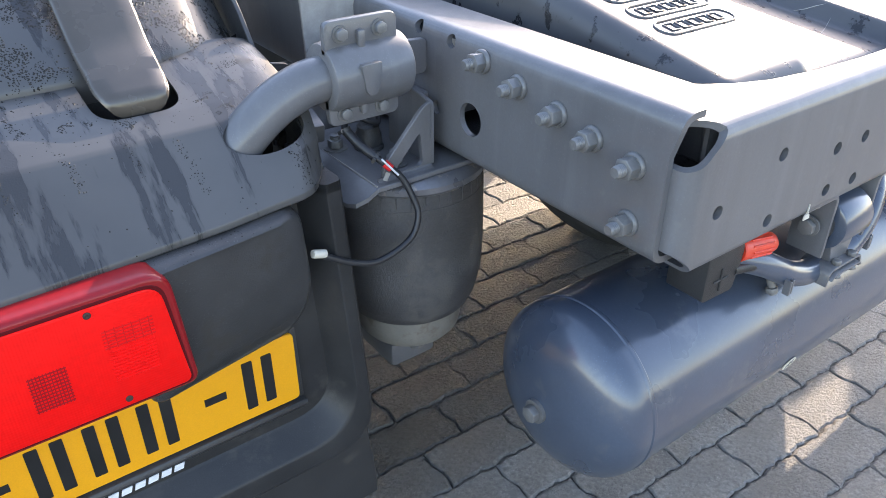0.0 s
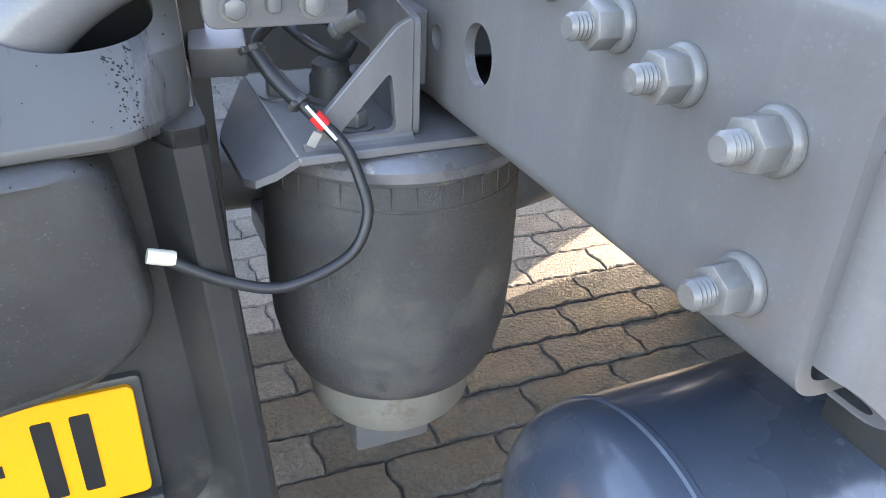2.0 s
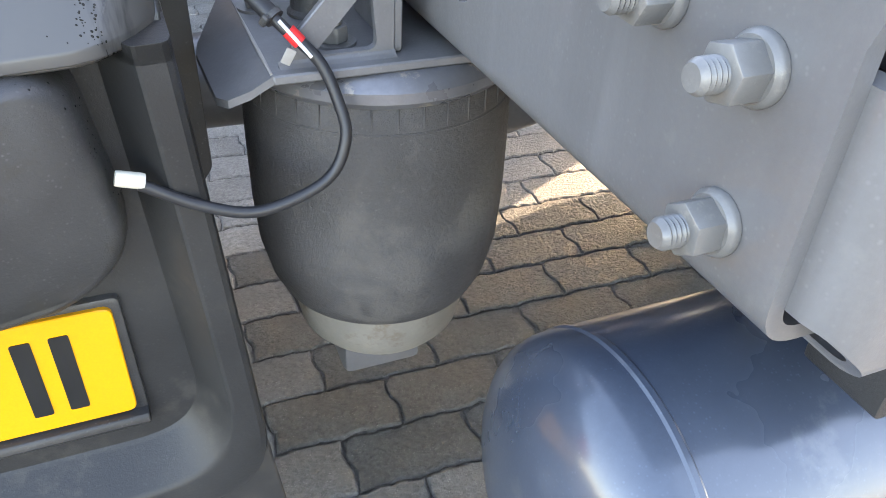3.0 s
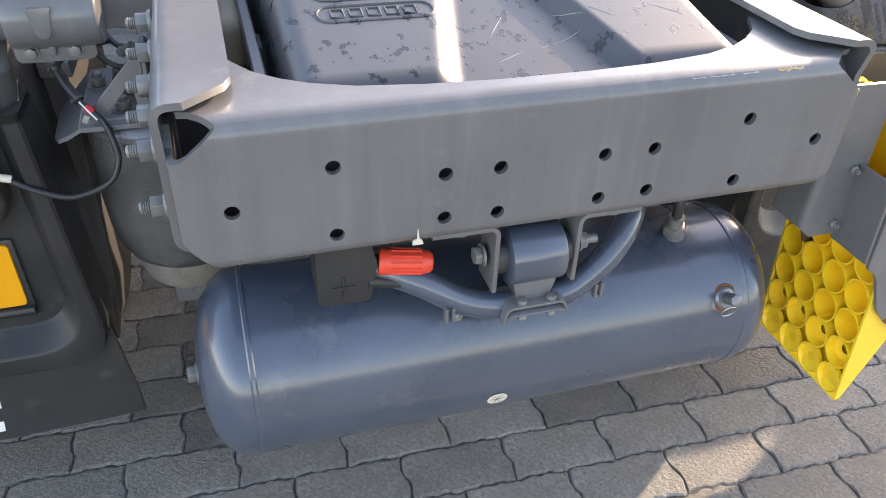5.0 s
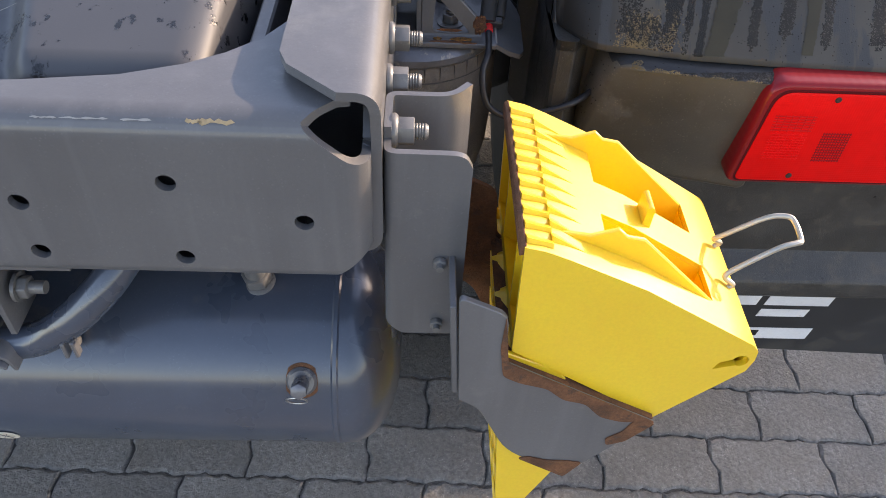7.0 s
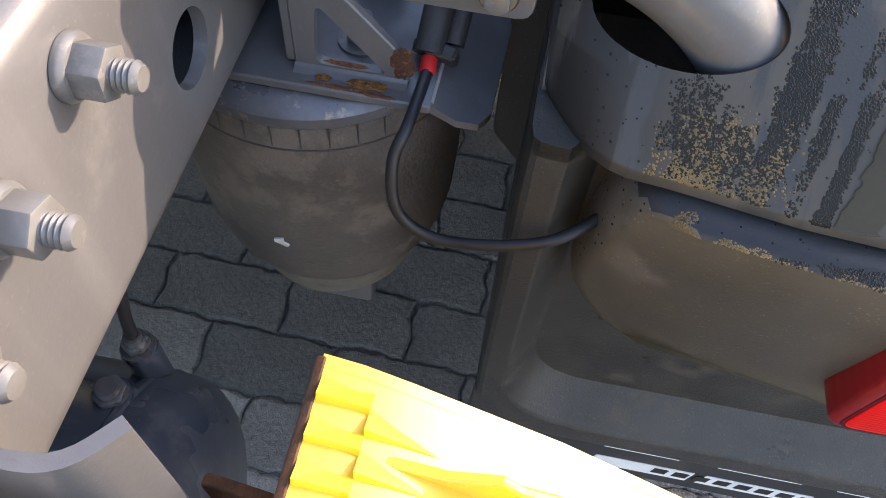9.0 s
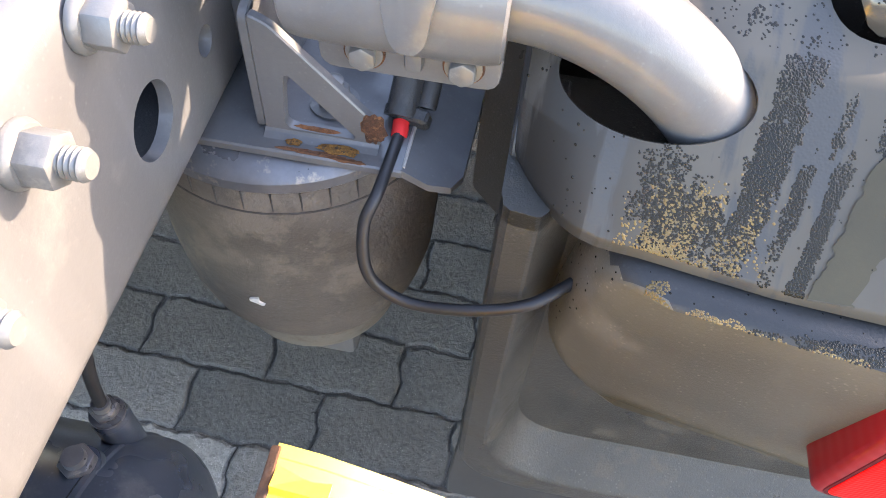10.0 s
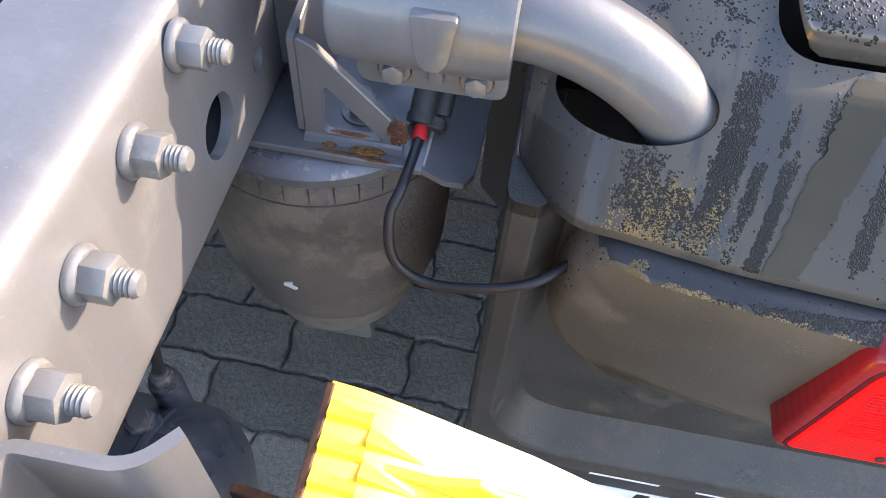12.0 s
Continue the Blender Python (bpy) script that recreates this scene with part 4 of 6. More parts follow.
def wet_runs(s):
    """Where beads stand on the rear skin: in ragged runs down the slope, and scattered over the top fold."""
    runs = RUNS_RIGHT if s > 0 else RUNS_LEFT

    def clear(p, nor):
        if nor.z < 0.25:
            return 0.0
        u = (p.y - 0.315) / 0.087
        x = abs(p.x) - 0.018 * u
        ragged = noise.noise((p.x * 90, p.y * 60, 3.0)) * 0.6 + noise.noise((p.x * 260, p.y * 200, 9.0)) * 0.5
        out = 0.002
        for c, w, lo, hi, much in runs:
            if lo - 0.05 < u < hi + 0.08:
                e = 1.0 - abs(x - c) / w + 0.55 * ragged - (0.6 if u > hi or u < lo else 0.0)
                fade = max(0.0, min(1.0, (hi + 0.10 - u) / 0.22)) * max(0.0, min(1.0, (e - 0.12) / 0.3))
                out = max(out, much * fade)
        if u > 0.98:
            patch = noise.noise((p.x * 38, p.y * 38, 1.0)) + 0.5 * noise.noise((p.x * 120, p.y * 120, 4.0))
            out = max(out, (0.6 if s < 0 else 0.35) if patch > (0.42 if s < 0 else 0.30) else 0.015)
        if s > 0 and u > 0.6:
            out *= 0.45
        if s > 0 and 0.635 < x < 0.722:
            out *= max(0.12, min(1.0, u / 0.42))
        return out

    def tinted(p, nor):
        u = (p.y - 0.315) / 0.087
        if s < 0 or not -0.05 < u < 0.42 or nor.z < 0.25:
            return 0.0
        x = abs(p.x) - 0.018 * u
        rag = noise.noise((p.x * 110, p.y * 60, 6.0))
        near = max(0.0, 1.0 - abs(x - 0.664) / 0.030) * (1.05 - 2.6 * u) + 0.45 * max(0.0, 1 - abs(x - 0.70) / 0.016) * (1 - 2.2 * u)
        return 0.9 * near if near + 0.8 * rag > 0.25 else 0.12 * near

    return clear, tinted


def damp_run(x0, x1, w0, w1, lo, hi, seed):
    """Broad smooth run of water down the rear skin, with a ragged outline."""
    bm = bmesh.new()
    rows = []
    n = 90
    for i in range(n + 1):
        u = lo + (hi - lo) * i / n
        y = 0.315 + 0.087 * u
        x = x0 + (x1 - x0) * i / n
        w = w0 + (w1 - w0) * i / n
        a = w * (1 + 0.30 * noise.noise((i * 0.10, seed, 0.0)) + 0.16 * noise.noise((i * 0.37, seed, 4.0)) + 0.08 * noise.noise((i * 0.9, seed, 2.0)))
        b = w * (1 + 0.30 * noise.noise((i * 0.10, seed, 9.0)) + 0.16 * noise.noise((i * 0.37, seed, 7.0)) + 0.08 * noise.noise((i * 0.9, seed, 5.0)))
        z = float(np.interp(y, [p[0] for p in HOOD[2:]], [p[1] for p in HOOD[2:]]))
        rows.append([bm.verts.new((x - a + (a + b) * k / 4, y + float(np.interp(x, (0.60, 0.65, 0.725, 0.84, 1.0), (0.016, 0.012, 0.0, -0.009, -0.016))) * max(0.0, min(1.0, (0.92 - z) / 0.085)) - 0.0003, z + 0.0004)) for k in range(5)])
    for p, q in zip(rows, rows[1:]):
        for k in range(4):
            bm.faces.new((p[k], p[k + 1], q[k + 1], q[k]))
    return bm


def pod_wet(p, nor):
    """Beads along the rounded upper edge of the lamp housing."""
    e = (p.z - 0.820) / 0.018
    rag = noise.noise((p.x * 80, p.y * 120, 2.0))
    return 0.7 if 0.2 < e + 0.4 * rag and nor.z > 0.12 and p.y < 0.2925 + 0.004 * rag and p.x > 0 and 0.655 < abs(p.x) + 0.01 * rag else 0.004


def pod_grime(p, nor):
    rag = noise.noise((p.x * 70, p.y * 50, 8.0))
    return 0.75 if abs(p.z - 0.819 + 0.006 * rag) < 0.006 and p.y < 0.31 and 0.66 < abs(p.x) < 0.80 else 0.0


def arch_wet(p, nor):
    if nor.z < 0.3:
        return 0.0
    patch = noise.noise((p.x * 22, p.y * 22, 5.0)) + 0.5 * noise.noise((p.x * 90, p.y * 90, 7.0))
    return 0.75 if patch > 0.02 else 0.02


def mudguard(s):
    mg = thing("mudguard", "black plastic rear mudguard, wet on top with streaks of water beads", "mudguard", "rear mudguards")
    hood = hood_shell(s)
    bmesh.ops.recalc_face_normals(hood, faces=hood.faces)
    hood.normal_update()
    clear, tinted = wet_runs(s)
    drops("water_film", beads(hood, 480000 if s > 0 else 60000, clear, 0.0004, 0.00095, 5 + s, 0.96), WATER, mg, "small standing water beads")
    drops("grime_film", beads(hood, 170000, tinted, 0.0004, 0.0009, 15 + s, 0.80), OCHRE, mg, "ochre grime caught in water beads")
    skin = part("rear_skin", hood, BLACK_HOOD_DUSTY if s > 0 else BLACK_HOOD, mg, smooth=40)
    if s > 0:
        part("damp_run", damp_run(0.749, 0.785, 0.0115, 0.0155, -0.075, 0.99, 3), DAMP, skin, "smooth dark run of water")
        part("damp_run", damp_run(0.852, 0.872, 0.006, 0.009, 0.0, 0.95, 5), DAMP, skin)
    part("fascia_pan", lean(pan_shell(), s), DUSTY_PAN if s > 0 else FASCIA, mg, smooth=24)
    part("scuff", lean(scuff_shell(), s), SCUFF, mg, "tan scuff on the lower corner")
    pod = flip(pod_shell(), s)
    bmesh.ops.recalc_face_normals(pod, faces=pod.faces)
    pod.normal_update()
    wet_pod, dirty_pod = beads(pod, 60000, pod_wet, 0.0004, 0.0009, 31 + s), beads(pod, 60000 if s > 0 else 0, pod_grime, 0.0004, 0.0008, 41 + s)
    housing = part("lamp_housing", pod, DUSTY if s > 0 else BLACK, mg, smooth=50)
    if s > 0:
        # darker plastic on the upper side
        housing.data.materials.append(FASCIA)
        for f in housing.data.polygons:
            if f.normal.z > 0.55 and f.center.y > 0.286:
                f.material_index = 1
    drops("water_film", wet_pod, WATER, housing, "small standing water beads")
    if s > 0:
        drops("grime_film", dirty_pod, OCHRE, housing, "ochre grime caught in water beads")
    arch = flip(top_shell(), s)
    bmesh.ops.recalc_face_normals(arch, faces=arch.faces)
    arch.normal_update()
    wet_arch = beads(arch, 70000, arch_wet, 0.0005, 0.0012, 51 + s)
    skin = part("arch_skin", arch, BLACK_TOP, mg, smooth=40)
    drops("water_film", wet_arch, WATER, skin, "small standing water beads")
    band = flip(strap_plate(s), s)
    bmesh.ops.recalc_face_normals(band, faces=band.faces)
    band.normal_update()
    wet_band = beads(band, 14000 if s > 0 else 0, arch_wet, 0.0005, 0.0013, 61)
    if s > 0:
        drops("water_film", wet_band, WATER, mg, "small standing water beads")
    part("strap", band, STRAP, mg, "smooth black fixing strap")
    part("liner", flip(prism(rounded([(0.586, 0.44), (1.252, 0.44), (1.252, 0.925), (0.586, 0.925)], 0.01, 3), "y", 0.500, 0.505), s), BLACK, mg)
    part("skirt_flange", flip(prism(rounded([(0.551, 0.655), (0.578, 0.62), (0.578, 0.93), (0.551, 0.925)], 0.006, 3), "y", 0.500, 0.506, 0.001, 1), s), BLACK, mg)
    rim = [(0.577, 0.45), (0.577, 0.347), (0.579, 0.338), (0.583, 0.335), (0.598, 0.3330), (0.6005, 0.3340), (0.603, 0.3370), (0.620, 0.369), (0.626, 0.3755), (0.640, 0.389), (0.70, 0.390), (0.70, 0.45)]
    part("band_top", lean(prism(rim, "z", 0.822, 0.8345), s), DUSTY_PAN if s > 0 else FASCIA, mg)
    part("corner_fill", flip(prism(rounded([(0.374, 0.79), (0.42, 0.79), (0.42, 0.86), (0.388, 0.856), (0.374, 0.838)], 0.006, 3), "x", 0.5775, 0.606, 0.002, 1), s), BLACK, mg)
    # dark wall inside and the inner skirt beside the air spring
    skirt = [(0.390, 0.40), (0.390, 0.60), (0.390, 0.855), (0.47, 0.915), (0.53, 0.935), (0.57, 0.985), (0.64, 1.045), (0.74, 1.10), (0.74, 0.90), (0.66, 0.72), (0.52, 0.47), (0.45, 0.40)]
    part("inner_skirt", lean(prism(rounded(skirt, 0.012, 3), "x", 0.5775, 0.5835, 0.001, 1), s), BLACK, mg)
    part("inner_wall", flip(prism([(0.365, 0.41), (0.43, 0.41), (0.43, 0.44), (0.50, 0.62), (0.58, 0.86), (0.44, 0.90), (0.365, 0.82)], "x", 1.255, 1.27, 0.002, 1), s), BLACK, mg)
    return mg


def tail_light(s):
    tl = thing("tail_light", "long red tail light with dark red edge on black mudguard", "tail light", "tail lights")
    rim = rounded([(0.795, 0.690), (1.235, 0.690), (1.235, 0.832), (0.805, 0.832)], [0.014, 0.018, 0.018, 0.026], 7)
    part("bezel", flip(prism(rim, "y", 0.2675, 0.305, 0.0065, 4), s), LENS_EDGE, tl, "dark red bevelled edge")
    face = rounded([(0.8030, 0.6965), (1.229, 0.6965), (1.229, 0.8215), (0.8165, 0.8215)], [0.010, 0.014, 0.014, 0.020], 6)
    groove = rounded([(0.8010, 0.6945), (1.231, 0.6945), (1.231, 0.8245), (0.8135, 0.8245)], [0.011, 0.015, 0.015, 0.021], 6)
    # groove between bezel and lens, its shade drawn as a dark line
    part("seal", flip(prism(groove, "y", 0.2670, 0.290, 0.0006, 1), s), LENS_GROOVE, tl, "thin dark line for the shaded groove round the lens")
    lens = part("lens", flip(prism(face, "y", 0.2655, 0.290, 0.003, 2), s), LENS, tl)
    part("reverse_lens", flip(prism(rounded([(1.000, 0.712), (1.075, 0.712), (1.075, 0.782), (1.015, 0.782), (1.002, 0.765)], 0.02, 5), "y", 0.2640, 0.27, 0.001, 1), s), LENS_WHITE, lens, "clear reversing lens")
    for x, z, w, n, m in ((0.902 if s > 0 else 0.930, 0.749, 0.017, 11, LENS_DARK), (0.846 if s > 0 else 0.853, 0.749, 0.022, 10, LENS), (0.846 if s > 0 else 0.853, 0.781, 0.024, 6, LENS_DEEP)):
        for i in range(n):
            part("prism_bar", flip(box((x, 0.2653, z + 0.0038 * (i - (n - 1) / 2)), (w * 2, 0.0012, 0.0016), 0.0005, 1), s), m, lens)
        for i in range(n):
            part("prism_rib", flip(box((x - w + 2 * w * (i + 0.5) / n, 0.2653, z), (0.0009, 0.0010, 0.0038 * n), 0.0003, 1), s), m, lens)
    for x, z in ((0.884, 0.814), (0.868, 0.706)):
        part("screw", flip(lathe([(0.0, 0.0), (0.0036, 0.0), (0.0036, 0.0014), (0.002, 0.002), (0.0, 0.001)], along((x, 0.2662, z), (0, -1, 0)), 20), s), SCREW, lens)
    return tl


def mud_flap(s):
    fl = thing("mud_flap", "black rubber mud flap with dirty white lettering blocks", "mud flap", "mud flaps")
    sheet_pts = [(0.578, 0.44), (0.572, 0.30), (0.574, 0.252), (0.66, 0.246), (0.9, 0.238), (1.27, 0.222), (1.27, 0.44)]
    part("sheet", lean(prism(sheet_pts, "y", 0.370, 0.379, 0.002, 1), s), FLAP, fl)
    # slanting white blocks in place of the maker's mark
    blocks = []
    for x0, x1 in ((0.735, 0.850), (0.862, 0.985), (0.992, 1.105)):
        if s < 0:
            blocks += [[(x0, 0.362), (x1 - 0.012, 0.362), (x1 - 0.010, 0.346), (x0 + 0.002, 0.346)], [(x0 + 0.006, 0.334), (x1 - 0.02, 0.334), (x1 - 0.018, 0.316), (x0 + 0.008, 0.316)], [(x0 + 0.013, 0.286), (x1, 0.286), (x1, 0.264), (x0 + 0.016, 0.264)]]
        else:
            blocks += [[(x0 + 0.006, 0.372), (x1, 0.372), (x1 - 0.004, 0.350), (x0 + 0.002, 0.350)], [(x0 + 0.002, 0.340), (x1 - 0.03, 0.340), (x1 - 0.034, 0.322), (x0 - 0.002, 0.322)], [(x0 - 0.004, 0.292), (x1 - 0.006, 0.292), (x1 - 0.01, 0.264), (x0 - 0.01, 0.264)]]
    for b in blocks:
        part("white_block", flip(prism(b, "y", 0.3692, 0.3705), s), WHITE, fl)
    for i in range(9):
        x = 0.80 + i * 0.024
        part("black_bar", flip(prism([(x, 0.286), (x + 0.016, 0.286), (x + 0.014, 0.272), (x - 0.002, 0.272)], "y", 0.3686, 0.3695), s), PRINT, fl)
    return fl


for side in (-1, 1):
    mudguard(side)
    tail_light(side)
    mud_flap(side)

# ---- number plate ----
plate = thing("number_plate", "yellow number plate with black bars in a black holder", "number plate")
part("holder", prism(rounded([(-1.176, 0.508), (-0.6405, 0.508), (-0.6425, 0.634), (-1.176, 0.634)], 0.006, 4), "y", 0.366, 0.3915, 0.003, 2), BLACK, plate)
part("holder_foot", prism([(0.357, 0.517), (0.354, 0.510), (0.366, 0.497), (0.3915, 0.497), (0.3915, 0.517)], "x", -1.175, -0.6415, 0.001, 1), BLACK, plate)
part("sheet", prism(rounded([(-1.169, 0.520), (-0.649, 0.520), (-0.649, 0.628), (-1.169, 0.628)], 0.008, 4), "y", 0.3615, 0.367, 0.0008, 1), PLATE, plate)
for x0, x1 in ((-0.722, -0.682), (-0.852, -0.812), (-0.912, -0.872), (-0.972, -0.932), (-1.094, -1.054)):
    for k in (0, 0.026):
        part("bar", prism(rounded([(x0 + k, 0.537), (x0 + k + 0.014, 0.537), (x0 + k + 0.014, 0.612), (x0 + k, 0.612)], 0.002, 3), "y", 0.3606, 0.3618), PRINT, plate)
for x0, x1 in ((-0.774, -0.746), (-1.022, -0.994)):
    part("dash", prism([(x0, 0.570), (x1, 0.570), (x1, 0.581), (x0, 0.581)], "y", 0.3606, 0.3618), PRINT, plate)
for i in range(7):
    x = -0.925 + i * 0.016
    part("white_bar", prism([(x, 0.4985), (x + 0.012, 0.4985), (x + 0.0145, 0.5075), (x + 0.0025, 0.5075)], "y", 0.3535, 0.3548), WHITE, plate)

# ---- chock holder and wheel chocks ----
holder = thing("chock_holder", "grey painted steel chock holder with rusty edges on the frame end", "chock holder")
ch = bend([(0.4665, 0.031), (0.3955, 0.031), (0.3955, 0.100), (0.449, 0.100), (0.463, 0.117)], 0.011, 5)
slope = prism([(0.37, 0.60), (0.50, 0.60), (0.50, 0.686), (0.412, 0.686), (0.392, 0.703), (0.37, 0.73)], "y", -0.1, 0.2)
crop = prism(rounded([(0.30, 1.0), (0.30, 0.908), (0.4535, 0.9065), (0.4615, 0.9035), (0.4672, 0.892), (0.49, 0.880), (0.49, 1.0)], [0, 0, 0.004, 0.005, 0.001, 0, 0], 4), "y", -0.1, 0.050)
part("channel", cut(sheet(ch, -0.006, "z", 0.68, 0.918), slope, crop), GREY, holder)
CRADLE = [(0.459, 0.810), (0.502, 0.788), (0.506, 0.722), (0.662, 0.630), (0.588, 0.524), (0.520, 0.574), (0.487, 0.650), (0.467, 0.664)]
for y in (-0.031, 0.127):
    ck = part("cradle_plate", prism(rounded(CRADLE, [0.008, 0.012, 0.004, 0.002, 0.003, 0.02, 0.03, 0.004], 4), "y", y, y + 0.006, 0.001, 1), GREY if y < 0 else DARKRUST, holder)
    e = -0.0014 if y < 0 else 0.0070
    rust_a = rounded([(0.500, 0.790), (0.508, 0.724), (0.664, 0.631), (0.628, 0.632), (0.606, 0.640), (0.588, 0.662), (0.566, 0.668), (0.548, 0.686), (0.522, 0.694), (0.505, 0.704), (0.499, 0.745)], 0.006, 3)
    part("rust_edge", prism(rust_a, "y", y + e, y + e + 0.0012), DARKRUST, ck, "rust where the paint has chipped")
    rust_b = rounded([(0.588, 0.5225), (0.5345, 0.5595), (0.546, 0.563), (0.566, 0.556), (0.588, 0.5555), (0.604, 0.552)], 0.004, 3)
    part("rust_edge", prism(rust_b, "y", y + e, y + e + 0.0012), DARKRUST, ck)
    rust_c = rounded([(0.6635, 0.630), (0.640, 0.5965), (0.622, 0.588), (0.619, 0.600), (0.634, 0.614), (0.641, 0.632)], 0.004, 3)
    part("rust_edge", prism(rust_c, "y", y + e, y + e + 0.0012), DARKRUST, ck)
part("saddle", prism([(0.500, 0.722), (0.506, 0.722), (0.662, 0.632), (0.659, 0.626)], "y", -0.028, 0.130, 0.001, 1), DARKRUST, holder)
part("back_strip", prism([(0.452, 0.795), (0.458, 0.795), (0.466, 0.672), (0.460, 0.672)], "y", -0.028, 0.040, 0.001, 1), GREY, holder)
for z in (0.782, 0.698):
    mm = along((0.4445, 0.031, z + 0.006), (0, -1, 0))
    part("bolt", merge(hexagon(mm, 0.0068, 0.006), lathe([(0.0, 0.005), (0.0035, 0.005), (0.0035, 0.011), (0.0, 0.011)], mm, 14)), BOLT, holder)

for z in (0.772,):
    mm = along((0.4600, 0.127, z), (0, -1, 0))
    part("bolt", merge(hexagon(mm, 0.0068, 0.006), lathe([(0.0, 0.005), (0.0035, 0.005), (0.0035, 0.011), (0.0, 0.011)], mm, 14)), BOLT, holder)


def chock_upper():
    wc = thing("wheel_chock", "bright yellow plastic wheel chock with pocketed sloping face in its holder", "wheel chock", "wheel chocks")
    top = [(0.507, 0.861), (0.524, 0.857), (0.545, 0.848), (0.580, 0.831), (0.615, 0.814), (0.66, 0.786), (0.70, 0.761), (0.727, 0.744)]
    nose = [(0.7335, 0.7355), (0.7345, 0.722), (0.731, 0.706)]
    side = top + nose + [(0.663, 0.626), (0.511, 0.730)]
    ya, yb = -0.0225, 0.1755
    for y in (ya, yb - 0.006):
        hole = rod((0.7215, y - 0.02, 0.7215), (0.7215, y + 0.03, 0.7215), 0.0075)
        slot = prism([(0.699, 0.7085), (0.7195, 0.715), (0.7195, 0.7255), (0.703, 0.7185)], "y", y - 0.02, y + 0.03)
        part("side_wall", cut(prism(side, "y", y, y + 0.006), hole, slot), YELLOW, wc)
    # sloping face with two pockets
    skin = sheet(top + nose, -0.007, "y", ya + 0.0055, yb - 0.0055)
    pockets = [prism([(0.584, y0), (0.691, y0), (0.691, y1), (0.584, y1)], "z", 0.6, 0.95) for y0, y1 in ((0.010, 0.054), (0.097, 0.140))]
    face = part("face", cut(skin, *pockets), YELLOW, wc, smooth=30)
    for y0, y1 in ((0.010, 0.054), (0.097, 0.140)):
        part("pocket_floor", prism([(0.570, 0.768), (0.696, 0.706), (0.696, 0.700), (0.570, 0.762)], "y", y0 - 0.008, y1 + 0.008), YELLOW, face)
        part("pocket_end", prism([(0.573, 0.829), (0.5845, 0.823), (0.5845, 0.755), (0.573, 0.755)], "y", y0 - 0.003, y1 + 0.003), YELLOW, face)
        part("pocket_nose", prism([(0.6905, 0.758), (0.697, 0.754), (0.697, 0.700), (0.6905, 0.700)], "y", y0 - 0.003, y1 + 0.003), YELLOW, face)
        part("pocket_wall", prism([(0.580, 0.828), (0.694, 0.760), (0.694, 0.700), (0.580, 0.755)], "y", *((y1 - 0.0005, y1 + 0.004) if y0 < 0.05 else (y0 - 0.004, y0 + 0.0005))), YELLOW, face)
        part("dirt", flake(0.683, (y0 + y1) / 2 + 0.006, 0.7135, 0.0055, 0.014, 20 + int(y0 * 100)), DARKRUST, face, "brown dirt in the pocket")
    # fins beside the pockets
    for y in (-0.0105, 0.1385):
        fin = [(0.540, 0.8500), (0.566, 0.8460), (0.588, 0.8540), (0.5965, 0.8455), (0.612, 0.8425), (0.691, 0.766), (0.691, 0.70), (0.60, 0.745), (0.575, 0.824)]
        part("fin", prism(fin, "y", y + (0.018 if y < 0 else 0.0), y + (0.0225 if y < 0 else 0.0045), 0.001, 1), YELLOW, face)
    part("lug", prism(rounded([(0.628, 0.797), (0.6365, 0.793), (0.6375, 0.822), (0.6345, 0.826), (0.6305, 0.824)], 0.002, 3), "y", 0.067, 0.092, 0.0015, 1), YELLOW, face)
    part("lug_hole", prism([(0.6205, 0.8015), (0.6275, 0.7982), (0.6275, 0.7995), (0.6205, 0.803)], "y", 0.070, 0.089), DARKRUST, face, "dirty slot beside the lug")
    # two staggered rows of grip teeth: square steps, then ramps that taper away
    def zt(x):
        return float(np.interp(x, [p[0] for p in top], [p[1] for p in top]))

    for i in range(11):
        for row in (0, 1):
            y0 = ya + 0.005 + i * 0.0172 + 0.0086 * row
            if y0 + 0.0140 > yb:
                continue
            x0, x1, h = (0.509, 0.531, 0.0046) if row == 0 else (0.5305, 0.566, 0.0052)
            tooth = bmesh.new()
            h1 = h if row == 0 else -0.0006
            v = [tooth.verts.new(p) for p in ((x0, y0, zt(x0) - 0.002), (x1, y0 + 0.002 * row, zt(x1) - 0.003), (x1, y0 + (0.0166 if row == 0 else 0.008), zt(x1) - 0.003), (x0, y0 + 0.0166, zt(x0) - 0.002),
                                              (x0, y0 + 0.0022, zt(x0) + h), (x1, y0 + 0.0026, zt(x1) + h1))]
            for f in ((0, 1, 2, 3), (0, 4, 5, 1), (4, 3, 2, 5), (0, 3, 4), (1, 5, 2)):
                tooth.faces.new([v[k] for k in f])
            part("tooth", tooth, YELLOW, face, smooth=None)
    part("rubber_strip", prism([(0.5035, 0.850), (0.5085, 0.852), (0.5085, 0.862), (0.5040, 0.8605)], "y", ya + 0.001, yb - 0.001, 0.0008, 1), DARKRUST, wc, "dark brown rubber strip")
    part("inner_rib", prism([(0.5095, 0.850), (0.565, 0.826), (0.565, 0.70), (0.512, 0.733)], "y", 0.026, 0.031), YELLOW, wc)
    part("inner_rib", prism([(0.5095, 0.850), (0.565, 0.826), (0.565, 0.70), (0.512, 0.733)], "y", 0.118, 0.123), YELLOW, wc)
    part("inner_back", prism([(0.563, 0.826), (0.568, 0.824), (0.568, 0.696), (0.563, 0.699)], "y", ya + 0.005, yb - 0.005), YELLOW, wc)
    part("inner_floor", prism([(0.512, 0.738), (0.665, 0.634), (0.662, 0.628), (0.511, 0.731)], "y", ya + 0.005, yb - 0.005), YELLOW, wc)
